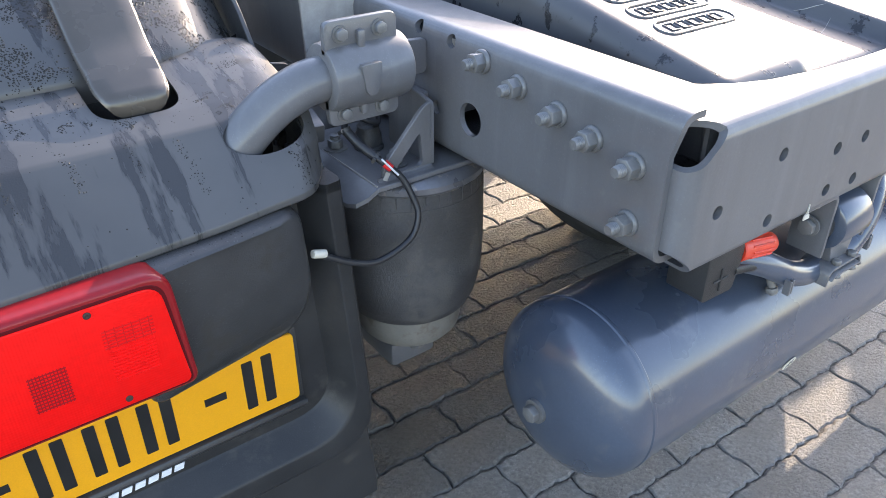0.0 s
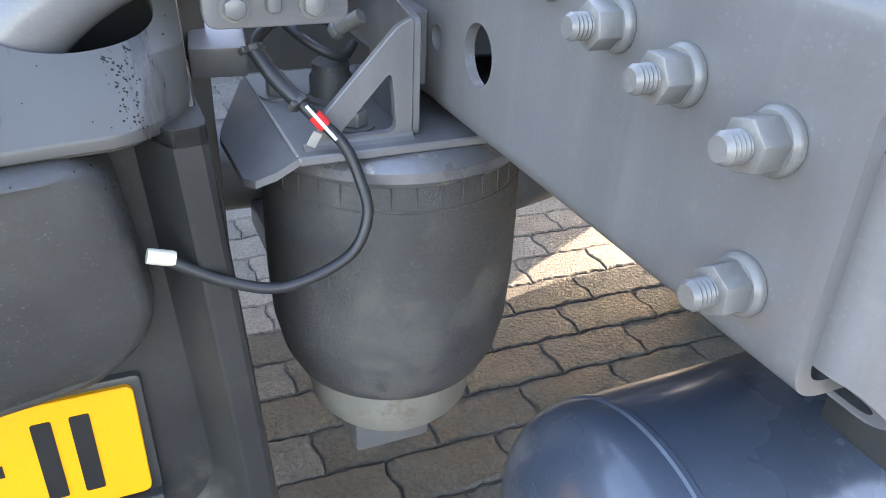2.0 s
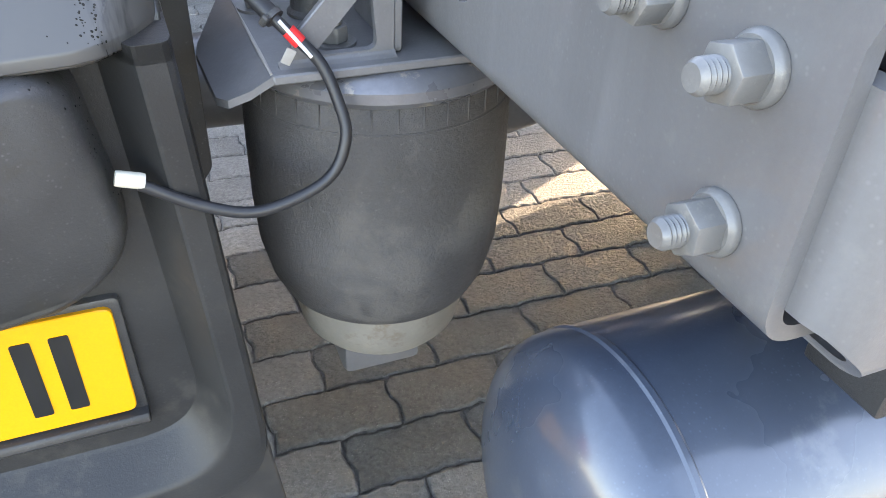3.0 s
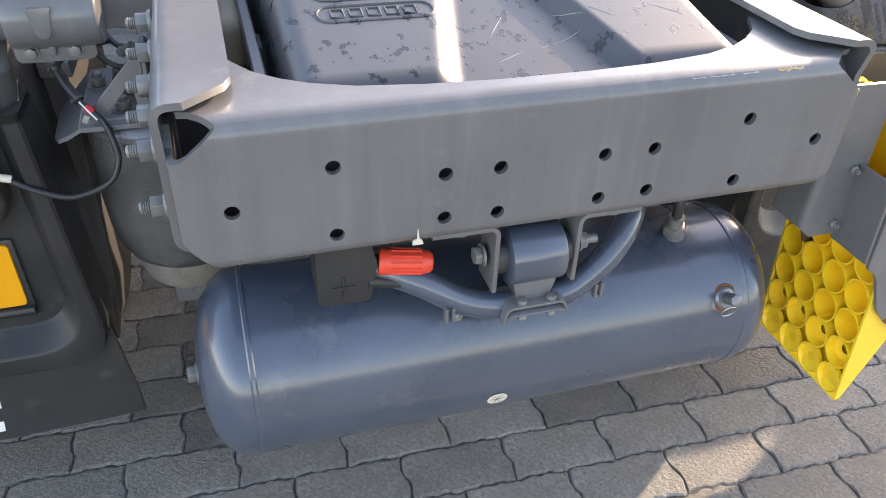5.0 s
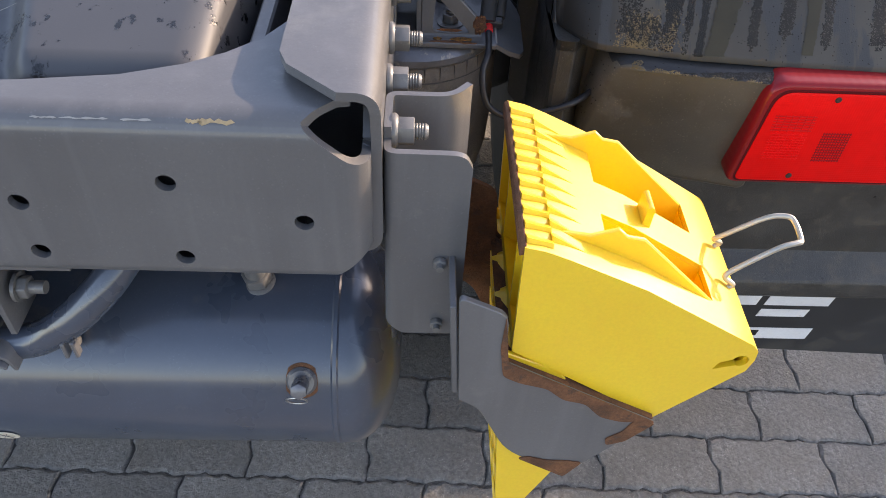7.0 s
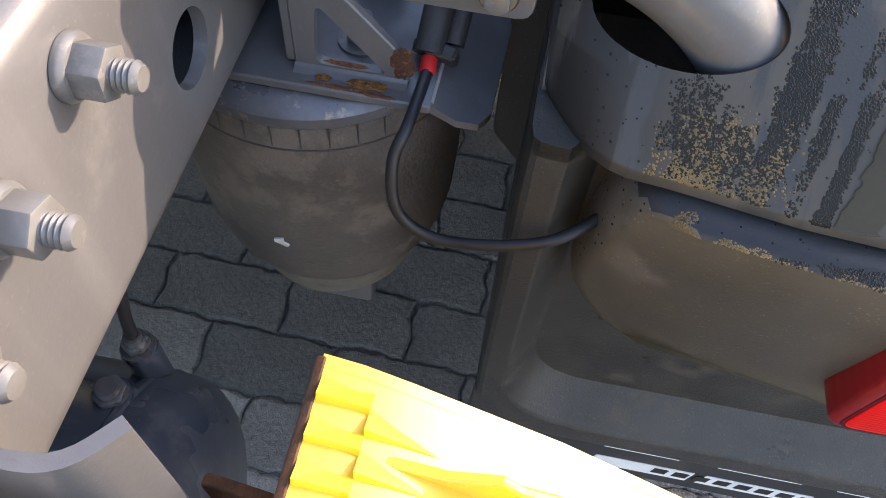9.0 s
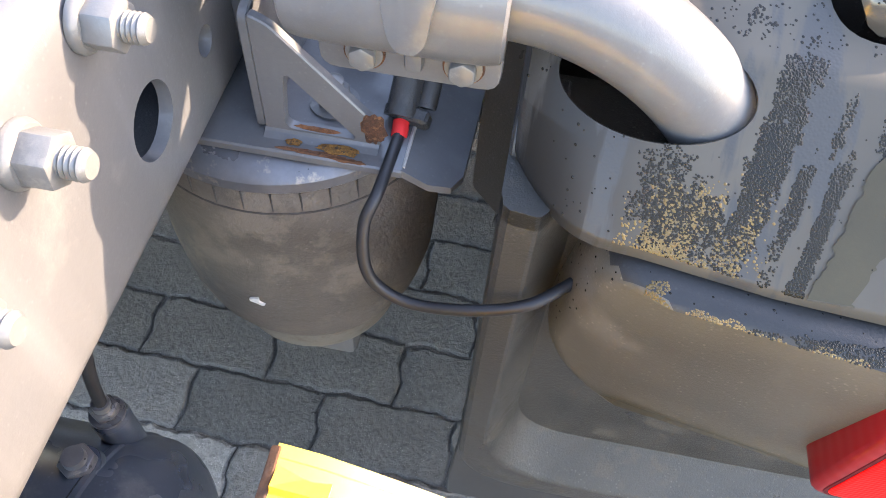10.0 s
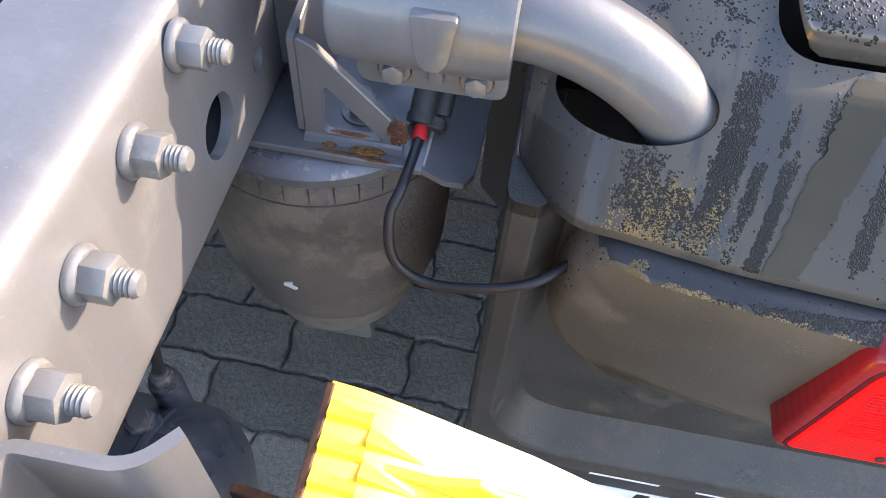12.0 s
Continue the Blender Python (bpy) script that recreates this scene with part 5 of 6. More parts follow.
    part("toe", prism([(0.731, 0.706), (0.663, 0.627), (0.660, 0.632), (0.726, 0.709)], "y", ya + 0.005, yb - 0.005), YELLOW, wc)
    # bent wire handle at the nose
    w = [(0.716, 0.045, 0.7455), (0.724, 0.045, 0.7505), (0.715, 0.048, 0.758), (0.722, 0.050, 0.766), (0.755, 0.053, 0.792), (0.772, 0.056, 0.797), (0.779, 0.062, 0.795), (0.779, 0.084, 0.798), (0.772, 0.090, 0.799), (0.755, 0.092, 0.794), (0.724, 0.095, 0.768), (0.717, 0.097, 0.760), (0.726, 0.100, 0.752), (0.719, 0.100, 0.7455)]
    part("wire_handle", tube(smooth_line(w, 6), 0.0027, 10), WIRE, wc, "bent galvanised wire handle")
    return wc


def chock_lower():
    wc = thing("wheel_chock", "yellow plastic wheel chock hanging base out with honeycomb cups", "wheel chock", "wheel chocks")
    ya, yb = -0.0225, 0.1755
    prof = [(0.500, 0.730), (0.527, 0.388), (0.536, 0.392), (0.586, 0.538), (0.60, 0.62), (0.56, 0.70)]
    for y in (ya, yb - 0.005):
        part("side_wall", prism(prof, "y", y, y + 0.005, 0.0008, 1), YELLOW, wc)
    part("toe", prism([(0.527, 0.388), (0.536, 0.392), (0.586, 0.538), (0.580, 0.541), (0.531, 0.397)], "y", ya + 0.004, yb - 0.004), YELLOW, wc)
    back_pts = [(0.533, 0.735), (0.556, 0.470), (0.561, 0.471), (0.539, 0.736)]
    part("web", prism(back_pts, "y", ya + 0.004, yb - 0.004), YELLOW, wc)
    d = Vector((0.527 - 0.500, 0, 0.388 - 0.730)).normalized()
    out = Vector((d.z, 0, -d.x))
    if out.x > 0:
        out = -out
    for r in range(6):
        for c in range(4):
            y = ya + 0.026 + c * 0.0485 + (0.0 if r % 2 else 0.0)
            base = Vector((0.500, y, 0.730)) + d * (0.316 - r * 0.056)
            mm = Matrix.Translation(base) @ Matrix(((-out).to_tuple() + (0,), (0, 1, 0, 0), d.to_tuple() + (0,), (0, 0, 0, 1))).transposed()
            k = 0.0245
            wall = []
            ring = []
            for a in range(20):
                u = 2 * math.pi * a / 20
                ring.append((math.cos(u), math.sin(u)))
            bm = bmesh.new()
            depth = (0.008, 0.016, 0.045, 0.05, 0.05, 0.05)[r]
            levels = [(0.0, 1.0, depth), (0.0, 1.0, 0.0), (0.0, 0.90, 0.0), (0.0, 0.80, depth * 0.95)]
            rings = [[bm.verts.new(mm @ Vector((h, p[1] * k * q, p[0] * k * 1.16 * q))) for p in ring] for _, q, h in levels]
            for a, b in zip(rings, rings[1:]):
                for j in range(20):
                    bm.faces.new((a[j], a[(j + 1) % 20], b[(j + 1) % 20], b[j]))
            if r > 1:
                bm.faces.new(rings[-1])
            else:
                small = [bm.verts.new(mm @ Vector((depth, p[1] * 0.0075, p[0] * 0.0075))) for p in ring]
                for j in range(20):
                    bm.faces.new((rings[-1][j], rings[-1][(j + 1) % 20], small[(j + 1) % 20], small[j]))
            part("cup", bm, YELLOW, wc, smooth=40)
    return wc


chock_upper()
chock_lower()

# ---- plastic cover between the rails ----
def cover_height(x, y):
    z = 0.957 + 0.185 * (min(y, 0.85) - 0.08)
    left, right = -0.098 + 0.24 * (min(y, 0.45) - 0.08), 0.112 - 0.24 * (min(y, 0.45) - 0.08)
    a = min(1.0, max(0.0, (x - left + 0.012) / 0.034))
    b = min(1.0, max(0.0, (right + 0.012 - x) / 0.026))
    a, b = a * a * (3 - 2 * a), b * b * (3 - 2 * b)
    z -= 0.022 * a * b
    d = min(0.262 - abs(x), 0.030)
    z -= 0.030 - math.sqrt(max(0.0, 0.030 ** 2 - (0.030 - max(d, 0.0)) ** 2)) if d < 0.030 else 0.0
    e = y - 0.062
    if e < 0.022:
        z -= 0.022 - math.sqrt(max(0.0, 0.022 ** 2 - (0.022 - max(e, 0.0)) ** 2))
    return z


def cover_skin():
    bm = bmesh.new()
    xs = [-0.262 + 0.524 * i / 130 for i in range(131)]
    ys = [0.062 + 0.0016 * i for i in range(15)] + [0.09 + 0.66 * i / 70 for i in range(71)] + [0.80 + 0.05 * i for i in range(14)]
    grid = [[bm.verts.new((x, y, cover_height(x, y))) for x in xs] for y in ys]
    skirt = [bm.verts.new((x * 1.02, 0.050, 0.815)) for x in xs]
    rows = [skirt] + grid
    for a, b in zip(rows, rows[1:]):
        for j in range(len(xs) - 1):
            bm.faces.new((a[j], a[j + 1], b[j + 1], b[j]))
    for k, sg in ((0, -1), (-1, 1)):
        low = [bm.verts.new((sg * 0.268, r[k].co.y, 0.815)) for r in rows]
        for j in range(len(rows) - 1):
            bm.faces.new((rows[j][k], rows[j + 1][k], low[j + 1], low[j]))
    return bm


cover = thing("frame_cover", "black moulded plastic cover, damp and scratched, between the rails", "cover")
part("skin", cover_skin(), BLACK_COVER, cover, smooth=60)


def on_cover(x, y, up=0.0):
    return Vector((x, y, cover_height(x, y) + up))


def raised_line(points, r=0.0024, closed=False):
    pts = [on_cover(x, y, 0.0002) for x, y in points]
    bm = tube(pts, r, 8, closed)
    return bm


# raised no-step sign
SX, SY = 0.163, 0.283
for rad in (0.067, 0.054):
    part("sign_ring", raised_line([(SX + rad * math.cos(a), SY + rad * math.sin(a)) for a in np.linspace(0, 2 * math.pi, 48, endpoint=False)], 0.0022, True), BLACK_COVER, cover)
for o in (-0.005, 0.005):
    part("sign_slash", raised_line([(SX - 0.040 + 0.08 * t + o * 0.7, SY + 0.036 - 0.072 * t + o * 0.7) for t in np.linspace(0, 1, 8)], 0.002), BLACK_COVER, cover)
for k in (-1, 1):
    sole = [(SX + k * 0.021 + (0.0145 - 0.003 * math.sin(a)) * math.cos(a), SY + 0.013 + 0.024 * math.sin(a)) for a in np.linspace(0, 2 * math.pi, 20, endpoint=False)]
    part("sole_mark", raised_line(sole, 0.0019, True), BLACK_COVER, cover)
    heel = [(SX + k * 0.019 + dx, SY - 0.030 + dy) for dx, dy in ((-0.010, -0.007), (0.010, -0.007), (0.011, 0.006), (-0.011, 0.006))]
    part("heel_mark", raised_line(heel, 0.0019, True), BLACK_COVER, cover)
# raised panels with bars of lettering
for r in range(5):
    y = 0.198 + r * 0.047
    x0, x1 = -0.215 + 0.002 * r, -0.080 + 0.011 * r * 0.6
    pill = [(x0 + 0.015 + 0.015 * math.cos(a), y + 0.0165 * math.sin(a)) for a in np.linspace(math.pi / 2, 3 * math.pi / 2, 9)]
    pill += [(x1 - 0.015 + 0.015 * math.cos(a), y + 0.0165 * math.sin(a)) for a in np.linspace(-math.pi / 2, math.pi / 2, 9)]
    part("raised_panel", raised_line(pill, 0.0018, True), BLACK_COVER, cover)
    for i in range(5):
        xa = x0 + 0.016 + i * (x1 - x0 - 0.03) / 5
        bar = [(xa, y - 0.008), (xa + 0.014, y - 0.008), (xa + 0.014, y + 0.008), (xa, y + 0.008)]
        part("raised_bar", raised_line(bar, 0.0016, True), BLACK_COVER, cover)
mcb = along(on_cover(0.010, 0.375, 0.001), (0, -0.18, 1))
part("fixing_bolt", merge(lathe([(0.0, 0.0), (0.020, 0.0), (0.020, 0.003), (0.0, 0.003)], mcb, 28), hexagon(mcb @ Matrix.Translation((0, 0, 0.003)), 0.011, 0.012)), ZINC, cover, "zinc bolt on a rusty washer")
for k in (-1, 1):
    rib = [(k * 0.279, 0.06), (k * 0.293, 0.06), (k * 0.293, 0.80), (k * 0.279, 0.80)]
    part("side_strip", prism(rib, "z", 0.880, 0.936, 0.002, 1), GREY, cover, "dusty grey edge strip")
rnd = random.Random(12)
for i in range(9):
    x, y, a = rnd.uniform(-0.02, 0.20), rnd.uniform(0.10, 0.23), rnd.choice((0.5, 0.9, 2.3)) + rnd.uniform(-0.2, 0.2)
    n = rnd.uniform(0.012, 0.035)
    part("scratch", tube([on_cover(x + n * t * math.cos(a), y + n * t * math.sin(a), -0.0001) for t in (-1, -0.4, 0.2, 1)], [0.0001, 0.0006, 0.0005, 0.0001], 6), GREY_EDGE, cover, "pale scratch")
for k in (-1, 1):
    part("tray", prism([(k * 0.262, 0.06), (k * 0.384, 0.14), (k * 0.384, 0.80), (k * 0.262, 0.80)], "z", 0.822, 0.828), BLACK, cover)
part("cross_strut", box((0, 0.42, 0.860), (0.774, 0.05, 0.03), 0.003, 1), GREY, cover)
foam = thing("foam_block", "pale beige rounded block beside the frame rail", "block")
part("body", box((-0.305, 0.46, 0.880), (0.05, 0.15, 0.07), 0.02, 4), BEIGE, foam)
stay = thing("stay_plate", "pale grey sheet metal stay behind the tube clamp", "stay")
part("leaf", prism(rounded([(-0.475, 0.86), (-0.40, 0.86), (-0.385, 1.03), (-0.48, 1.03)], 0.006, 3), "y", 0.600, 0.606, 0.001, 1), GREY_EDGE, stay)
part("foot", box((-0.410, 0.60, 0.885), (0.05, 0.03, 0.03), 0.002, 1), GREY_EDGE, stay)

# ---- hanger, bush and bent pipe under the crossmember ----
hanger = thing("tow_hanger", "grey painted hanger with a round bush and a bent pipe clamp", "hanger")
for k, x in ((-1, -0.054), (1, 0.054)):
    hl = bend([(x + k * 0.075, 0.784), (x, 0.784), (x, 0.695)], 0.008, 4)
    leaf = part("hanger_leaf", sheet(hl, 0.006 * -k, "y", 0.012, 0.062, 0.001), GREY, hanger)
    for (hx, hz) in ((x + k * 0.006, 0.738),):
        mm = along((hx, 0.034, hz), (k, 0, 0))
        part("hanger_bolt", merge(lathe([(0.0, 0.0), (0.014, 0.0), (0.014, 0.003), (0.0, 0.003)], mm, 28), hexagon(mm @ Matrix.Translation((0, 0, 0.003)), 0.0115, 0.009)), BOLT, leaf)
    part("rivet", lathe([(0.0, 0.0), (0.008, 0.0), (0.006, 0.004), (0.0, 0.005)], along((x + k * 0.04, 0.02, 0.784), (0, -0.4, -1)), 16), BOLT, leaf)
mb = along((-0.034, 0.036, 0.732), (1, 0, 0))
part("bush", lathe([(0.0, 0.0), (0.033, 0.0), (0.0365, 0.002), (0.0375, 0.005), (0.0375, 0.066), (0.0365, 0.069), (0.033, 0.071), (0.0, 0.071)], mb, 48), GREY_TANK, hanger)
part("bush_core", lathe([(0.0, -0.016), (0.022, -0.016), (0.022, 0.087), (0.0, 0.087)], mb, 32), BLACK, hanger, "black rubber bush core")
part("neck", prism(rounded([(-0.027, 0.705), (0.031, 0.705), (0.022, 0.672), (-0.018, 0.672)], 0.004, 3), "y", 0.014, 0.050, 0.002, 1), GREY, hanger)
part("saddle", sheet(bend([(-0.037, 0.650), (-0.033, 0.672), (0.037, 0.672), (0.042, 0.654)], 0.006, 3), 0.004, "y", 0.000, 0.045, 0.001), GREY, hanger)
part("strap", sheet(bend([(-0.033, 0.658), (-0.029, 0.664), (0.033, 0.664), (0.037, 0.660)], 0.004, 3), 0.003, "y", -0.004, 0.030, 0.0008), GREY, hanger)
for x in (-0.016, 0.022):
    part("clamp_nut", hexagon(along((x, 0.006, 0.676), (0, 0, 1)), 0.0068, 0.007), BOLT, hanger)
    part("clamp_bolt", hexagon(along((x, 0.002, 0.662), (0, -0.4, -1)), 0.0066, 0.006), BOLT, hanger)
pipe_line = smooth_line([(-0.215, 0.080, 0.728), (-0.175, 0.064, 0.716), (-0.130, 0.046, 0.699), (-0.085, 0.034, 0.674), (-0.04, 0.030, 0.661), (0.02, 0.030, 0.660), (0.06, 0.030, 0.668), (0.096, 0.034, 0.693), (0.128, 0.046, 0.722), (0.148, 0.064, 0.744), (0.158, 0.084, 0.756)], 8)
for x, z in ((-0.108, 0.668), (0.088, 0.668)):
    part("pipe_tab", merge(box((x, 0.018, z), (0.004, 0.010, 0.022), 0.001, 1), box((x + 0.009, 0.020, z - 0.001), (0.004, 0.010, 0.022), 0.001, 1)), GREY, hanger, "small forked tab under the pipe")
part("stud", tube([(0.070, 0.034, 0.738), (0.086, 0.034, 0.738)], 0.0062, 16), BOLT, hanger)
part("bent_pipe", tube(pipe_line, 0.0175, 24), GREY_TANK, hanger)

valve = thing("drain_handle", "red ribbed plastic handle on a black valve block", "valve handle")
mh = along((-0.181, 0.058, 0.733), (1, -0.15, -0.09))
prof = [(0.0, 0.0), (0.0150, 0.0), (0.0163, 0.002), (0.0158, 0.010), (0.0152, 0.030), (0.0146, 0.053), (0.0128, 0.061), (0.010, 0.064), (0.0, 0.064)]
grip = part("grip", lathe(prof, mh, 40), RED, valve)
for i in range(12):
    a = 2 * math.pi * i / 12
    c = [mh @ Vector((0.0155 * math.cos(a), 0.0155 * math.sin(a), h)) for h in (0.014, 0.05)]
    part("rib", tube(c, 0.0014, 6), RED, grip)
block = part("block", prism(rounded([(-0.255, 0.688), (-0.194, 0.686), (-0.184, 0.738), (-0.195, 0.786), (-0.255, 0.786)], 0.006, 3), "y", 0.045, 0.100, 0.003, 2), FASCIA, valve)
part("cross_mark", merge(box((-0.225, 0.0446, 0.712), (0.003, 0.003, 0.032), 0.0008, 1), box((-0.225, 0.0446, 0.712), (0.028, 0.003, 0.003), 0.0008, 1)), FASCIA, block)
part("stub", tube([(-0.194, 0.050, 0.712), (-0.150, 0.044, 0.706)], 0.0070, 16), FASCIA, valve)

for x in (-0.15, 0.15):
    part("hanger_strap", box((x, 0.215, 0.80), (0.035, 0.05, 0.29), 0.003, 1), GREY, tank)
hose = thing("air_hose", "black air hose rising from the tank fitting", "hose")
part("line", tube(smooth_line([(0.255, 0.112, 0.690), (0.256, 0.114, 0.715), (0.262, 0.125, 0.75), (0.28, 0.15, 0.79), (0.30, 0.2, 0.80)], 6), 0.0075, 14), CABLE, hose)
m_bk = Matrix.Translation((0.336, 0.247, 0.0))
port = part("port_boss", lathe([(0.0, 0.592), (0.0130, 0.592), (0.0132, 0.630), (0.0135, 0.646), (0.0122, 0.650), (0.0, 0.650)], m_bk, 36), GREY_TANK, tank)
part("port_nut", merge(lathe([(0.0, 0.649), (0.0122, 0.649), (0.0122, 0.653), (0.0, 0.653)], m_bk, 32), hexagon(m_bk @ Matrix.Translation((0, 0, 0.653)), 0.0100, 0.009), lathe([(0.0, 0.660), (0.0066, 0.660), (0.0062, 0.668), (0.0, 0.668)], m_bk, 24)), RIM, port, "dirty brass union nut")
m_fk = Matrix.Translation((0.331, 0.211, 0.0))
port_f = part("port_boss", lathe([(0.0, 0.600), (0.0150, 0.600), (0.0152, 0.640), (0.0135, 0.646), (0.0, 0.646)], m_fk, 36), GREY_TANK, tank)
part("port_plug", merge(hexagon(m_fk @ Matrix.Translation((0, 0, 0.645)), 0.0125, 0.010), lathe([(0.0, 0.655), (0.0080, 0.655), (0.0074, 0.661), (0.0, 0.661)], m_fk, 24)), RIM, port_f, "hexagonal plug")
hose_b = thing("air_hose", "black air hose rising from the tank fitting", "hose")
part("line", tube(smooth_line([(0.336, 0.247, 0.665), (0.339, 0.250, 0.700), (0.342, 0.258, 0.735), (0.340, 0.275, 0.78), (0.325, 0.31, 0.84), (0.31, 0.40, 0.88)], 6), 0.0043, 14), CABLE, hose_b)

# ---- lamp cables ----
cable_r = thing("lamp_cable", "black lamp cable looping from a connector with red tape", "cable", "lamp cables")
part("lead", tube(smooth_line([(0.507, 0.432, 0.822), (0.507, 0.415, 0.8045), (0.5040, 0.363, 0.8005), (0.498, 0.345, 0.785), (0.501, 0.332, 0.760), (0.512, 0.328, 0.743), (0.535, 0.325, 0.736), (0.575, 0.322, 0.747), (0.606, 0.327, 0.757), (0.630, 0.345, 0.762)], 8), 0.0040, 14), CABLE, cable_r)
mcr = along((0.5066, 0.4100, 0.8036), (-0.05, 0.80, 0.35))
part("tape", lathe([(0.0, -0.0055), (0.0054, -0.0055), (0.0054, 0.0055), (0.0, 0.0055)], mcr, 18), TAPE, cable_r, "red marking tape")
part("connector", merge(box((0.5135, 0.4185, 0.8085), (0.022, 0.010, 0.014), 0.002, 1, pose(0, 0, 0, 25, 0, -12)), tube([(0.5055, 0.4165, 0.8080), (0.5058, 0.4215, 0.8120)], 0.0112, 20), tube([(0.5058, 0.4200, 0.8110), (0.511, 0.476, 0.862)], 0.0102, 20), tube([(0.5205, 0.4240, 0.8120), (0.527, 0.478, 0.860)], 0.0066, 16)), BLACK, cable_r)
cable_l = thing("lamp_cable", "black lamp cable with red tape ending in a cream plug", "cable", "lamp cables")
part("lead", tube(smooth_line([(-0.470, 0.480, 0.868), (-0.500, 0.440, 0.874), (-0.520, 0.414, 0.8735), (-0.531, 0.401, 0.863), (-0.522, 0.386, 0.847), (-0.504, 0.364, 0.827), (-0.484, 0.353, 0.806), (-0.475, 0.342, 0.782), (-0.473, 0.330, 0.757), (-0.490, 0.325, 0.729), (-0.537, 0.325, 0.7135), (-0.576, 0.329, 0.724), (-0.610, 0.333, 0.744)], 8), 0.0042, 14), CABLE, cable_l)
part("tape", lathe([(0.0, -0.0055), (0.0051, -0.0055), (0.0051, 0.0055), (0.0, 0.0055)], along((-0.4975, 0.3595, 0.821), (0.60, -0.28, -0.70)), 18), TAPE, cable_l, "red marking tape")
part("label_flag", box((-0.5035, 0.3535, 0.810), (0.007, 0.0015, 0.011), 0.0004, 1, pose(0, 0, 0, 0, 30, 0)), GREY_EDGE, cable_l, "pale grey paper flag")
part("white_stripe", tube([(-0.507, 0.358, 0.833), (-0.489, 0.3485, 0.810)], 0.0013, 8), WHITE, cable_l)
part("plug", lathe([(0.0, -0.008), (0.0050, -0.008), (0.0054, -0.006), (0.0054, 0.007), (0.005, 0.010), (0.0, 0.010)], along((-0.614, 0.333, 0.748), (-0.95, 0.0, 0.3)), 24), PLUG, cable_l, "cream plug sleeve")
part("sleeve", tube(smooth_line([(-0.509, 0.3695, 0.8325), (-0.522, 0.386, 0.847), (-0.531, 0.401, 0.863)], 8), 0.0062, 16), CABLE, cable_l, "corrugated black sleeve")
for p, d in (((-0.5085, 0.3690, 0.8320), (-0.65, 0.75, 0.72)), ((-0.5310, 0.4010, 0.8630), (-0.2, 0.5, 0.85))):
    mt = along(p, d)
    part("cable_tie", merge(lathe([(0.0, -0.0020), (0.0072, -0.0020), (0.0072, 0.0020), (0.0, 0.0020)], mt, 18), box((0, 0, 0), (0.005, 0.008, 0.005), 0.001, 1, mt @ Matrix.Translation((0.009, 0.0, 0.0)))), BLACK, cable_l, "black cable tie")
bracket_l = thing("loom_bracket", "grey folded sheet bracket behind the air spring plate", "bracket")
part("body", box((-0.543, 0.500, 0.842), (0.044, 0.066, 0.026), 0.003, 2, pose(0, 0, 0, 12, 0, -8)), GREY, bracket_l)
part("foot", box((-0.560, 0.505, 0.826), (0.050, 0.020, 0.010), 0.002, 1), GREY, bracket_l)
harness = thing("wiring_harness", "dark wiring looms and hose fittings behind the air spring", "wiring", "wiring looms")
part("loom", tube(smooth_line([(-0.505, 0.560, 0.90), (-0.500, 0.500, 0.872), (-0.482, 0.460, 0.852), (-0.455, 0.452, 0.838), (-0.435, 0.48, 0.84)], 8), 0.0040, 12), CABLE, harness)
part("loom", tube(smooth_line([(-0.470, 0.580, 0.905), (-0.480, 0.520, 0.878), (-0.462, 0.480, 0.862), (-0.440, 0.476, 0.858)], 8), 0.0040, 12), CABLE, harness)
part("hose_fitting", merge(tube([(-0.452, 0.462, 0.858), (-0.438, 0.448, 0.870)], 0.0062, 16), hexagon(along((-0.456, 0.466, 0.854), (0.55, -0.6, 0.6)), 0.0080, 0.007)), BOLT, harness, "grey hose fitting")
harness_r = thing("wiring_harness", "dark corrugated wiring looms beside the air spring", "wiring", "wiring looms")
part("loom", tube(smooth_line([(0.425, 0.60, 0.90), (0.45, 0.52, 0.88), (0.49, 0.49, 0.86), (0.53, 0.52, 0.87), (0.57, 0.60, 0.90)], 8), 0.0085, 12), CABLE, harness_r)

# ---- wheels and axle under the vehicle ----
def tyre_mesh(x0, x1):
    w = x1 - x0
    prof = [(0.29, 0.0), (0.36, -0.012), (0.44, -0.008), (0.485, 0.012), (0.497, 0.03)]
    for i in range(1, 5):
        g = w * i / 5
        prof += [(0.500, g - 0.008), (0.484, g - 0.006), (0.484, g + 0.006), (0.500, g + 0.008)]
    prof += [(0.497, w - 0.03), (0.485, w - 0.012), (0.44, w + 0.008), (0.36, w + 0.012), (0.29, w)]
    return lathe(prof, along((x0, 1.06, 0.50), (1, 0, 0)), 72)


for k in (-1, 1):
    wheel = thing("wheel", "black dual tyre on the rear axle", "wheel", "rear wheels")
    for a, b in ((0.625, 0.895), (0.935, 1.205)):
        part("tyre", flip(tyre_mesh(a, b), k), TYRE, wheel)
    part("rim", flip(lathe([(0.0, 0.0), (0.29, 0.0), (0.29, 0.52), (0.0, 0.52)], along((0.655, 1.06, 0.50), (1, 0, 0)), 40), k), RIM, wheel)
# unseen box with lid and legs, added to cut off the sunlit ground patch
locker = thing("shade_box", "unseen dark box added to shade the ground under the vehicle", "locker")
part("body", box((0.98, 2.81, 0.50), (0.50, 2.0, 0.80), 0.02, 2), GREY, locker)
for y in (2.0, 3.05):
    part("bracket", box((0.575, y, 0.87), (0.37, 0.08, 0.06), 0.006, 1), GREY, locker)
part("lid", box((1.235, 2.81, 0.50), (0.012, 1.9, 0.70), 0.004, 1), GREY, locker)
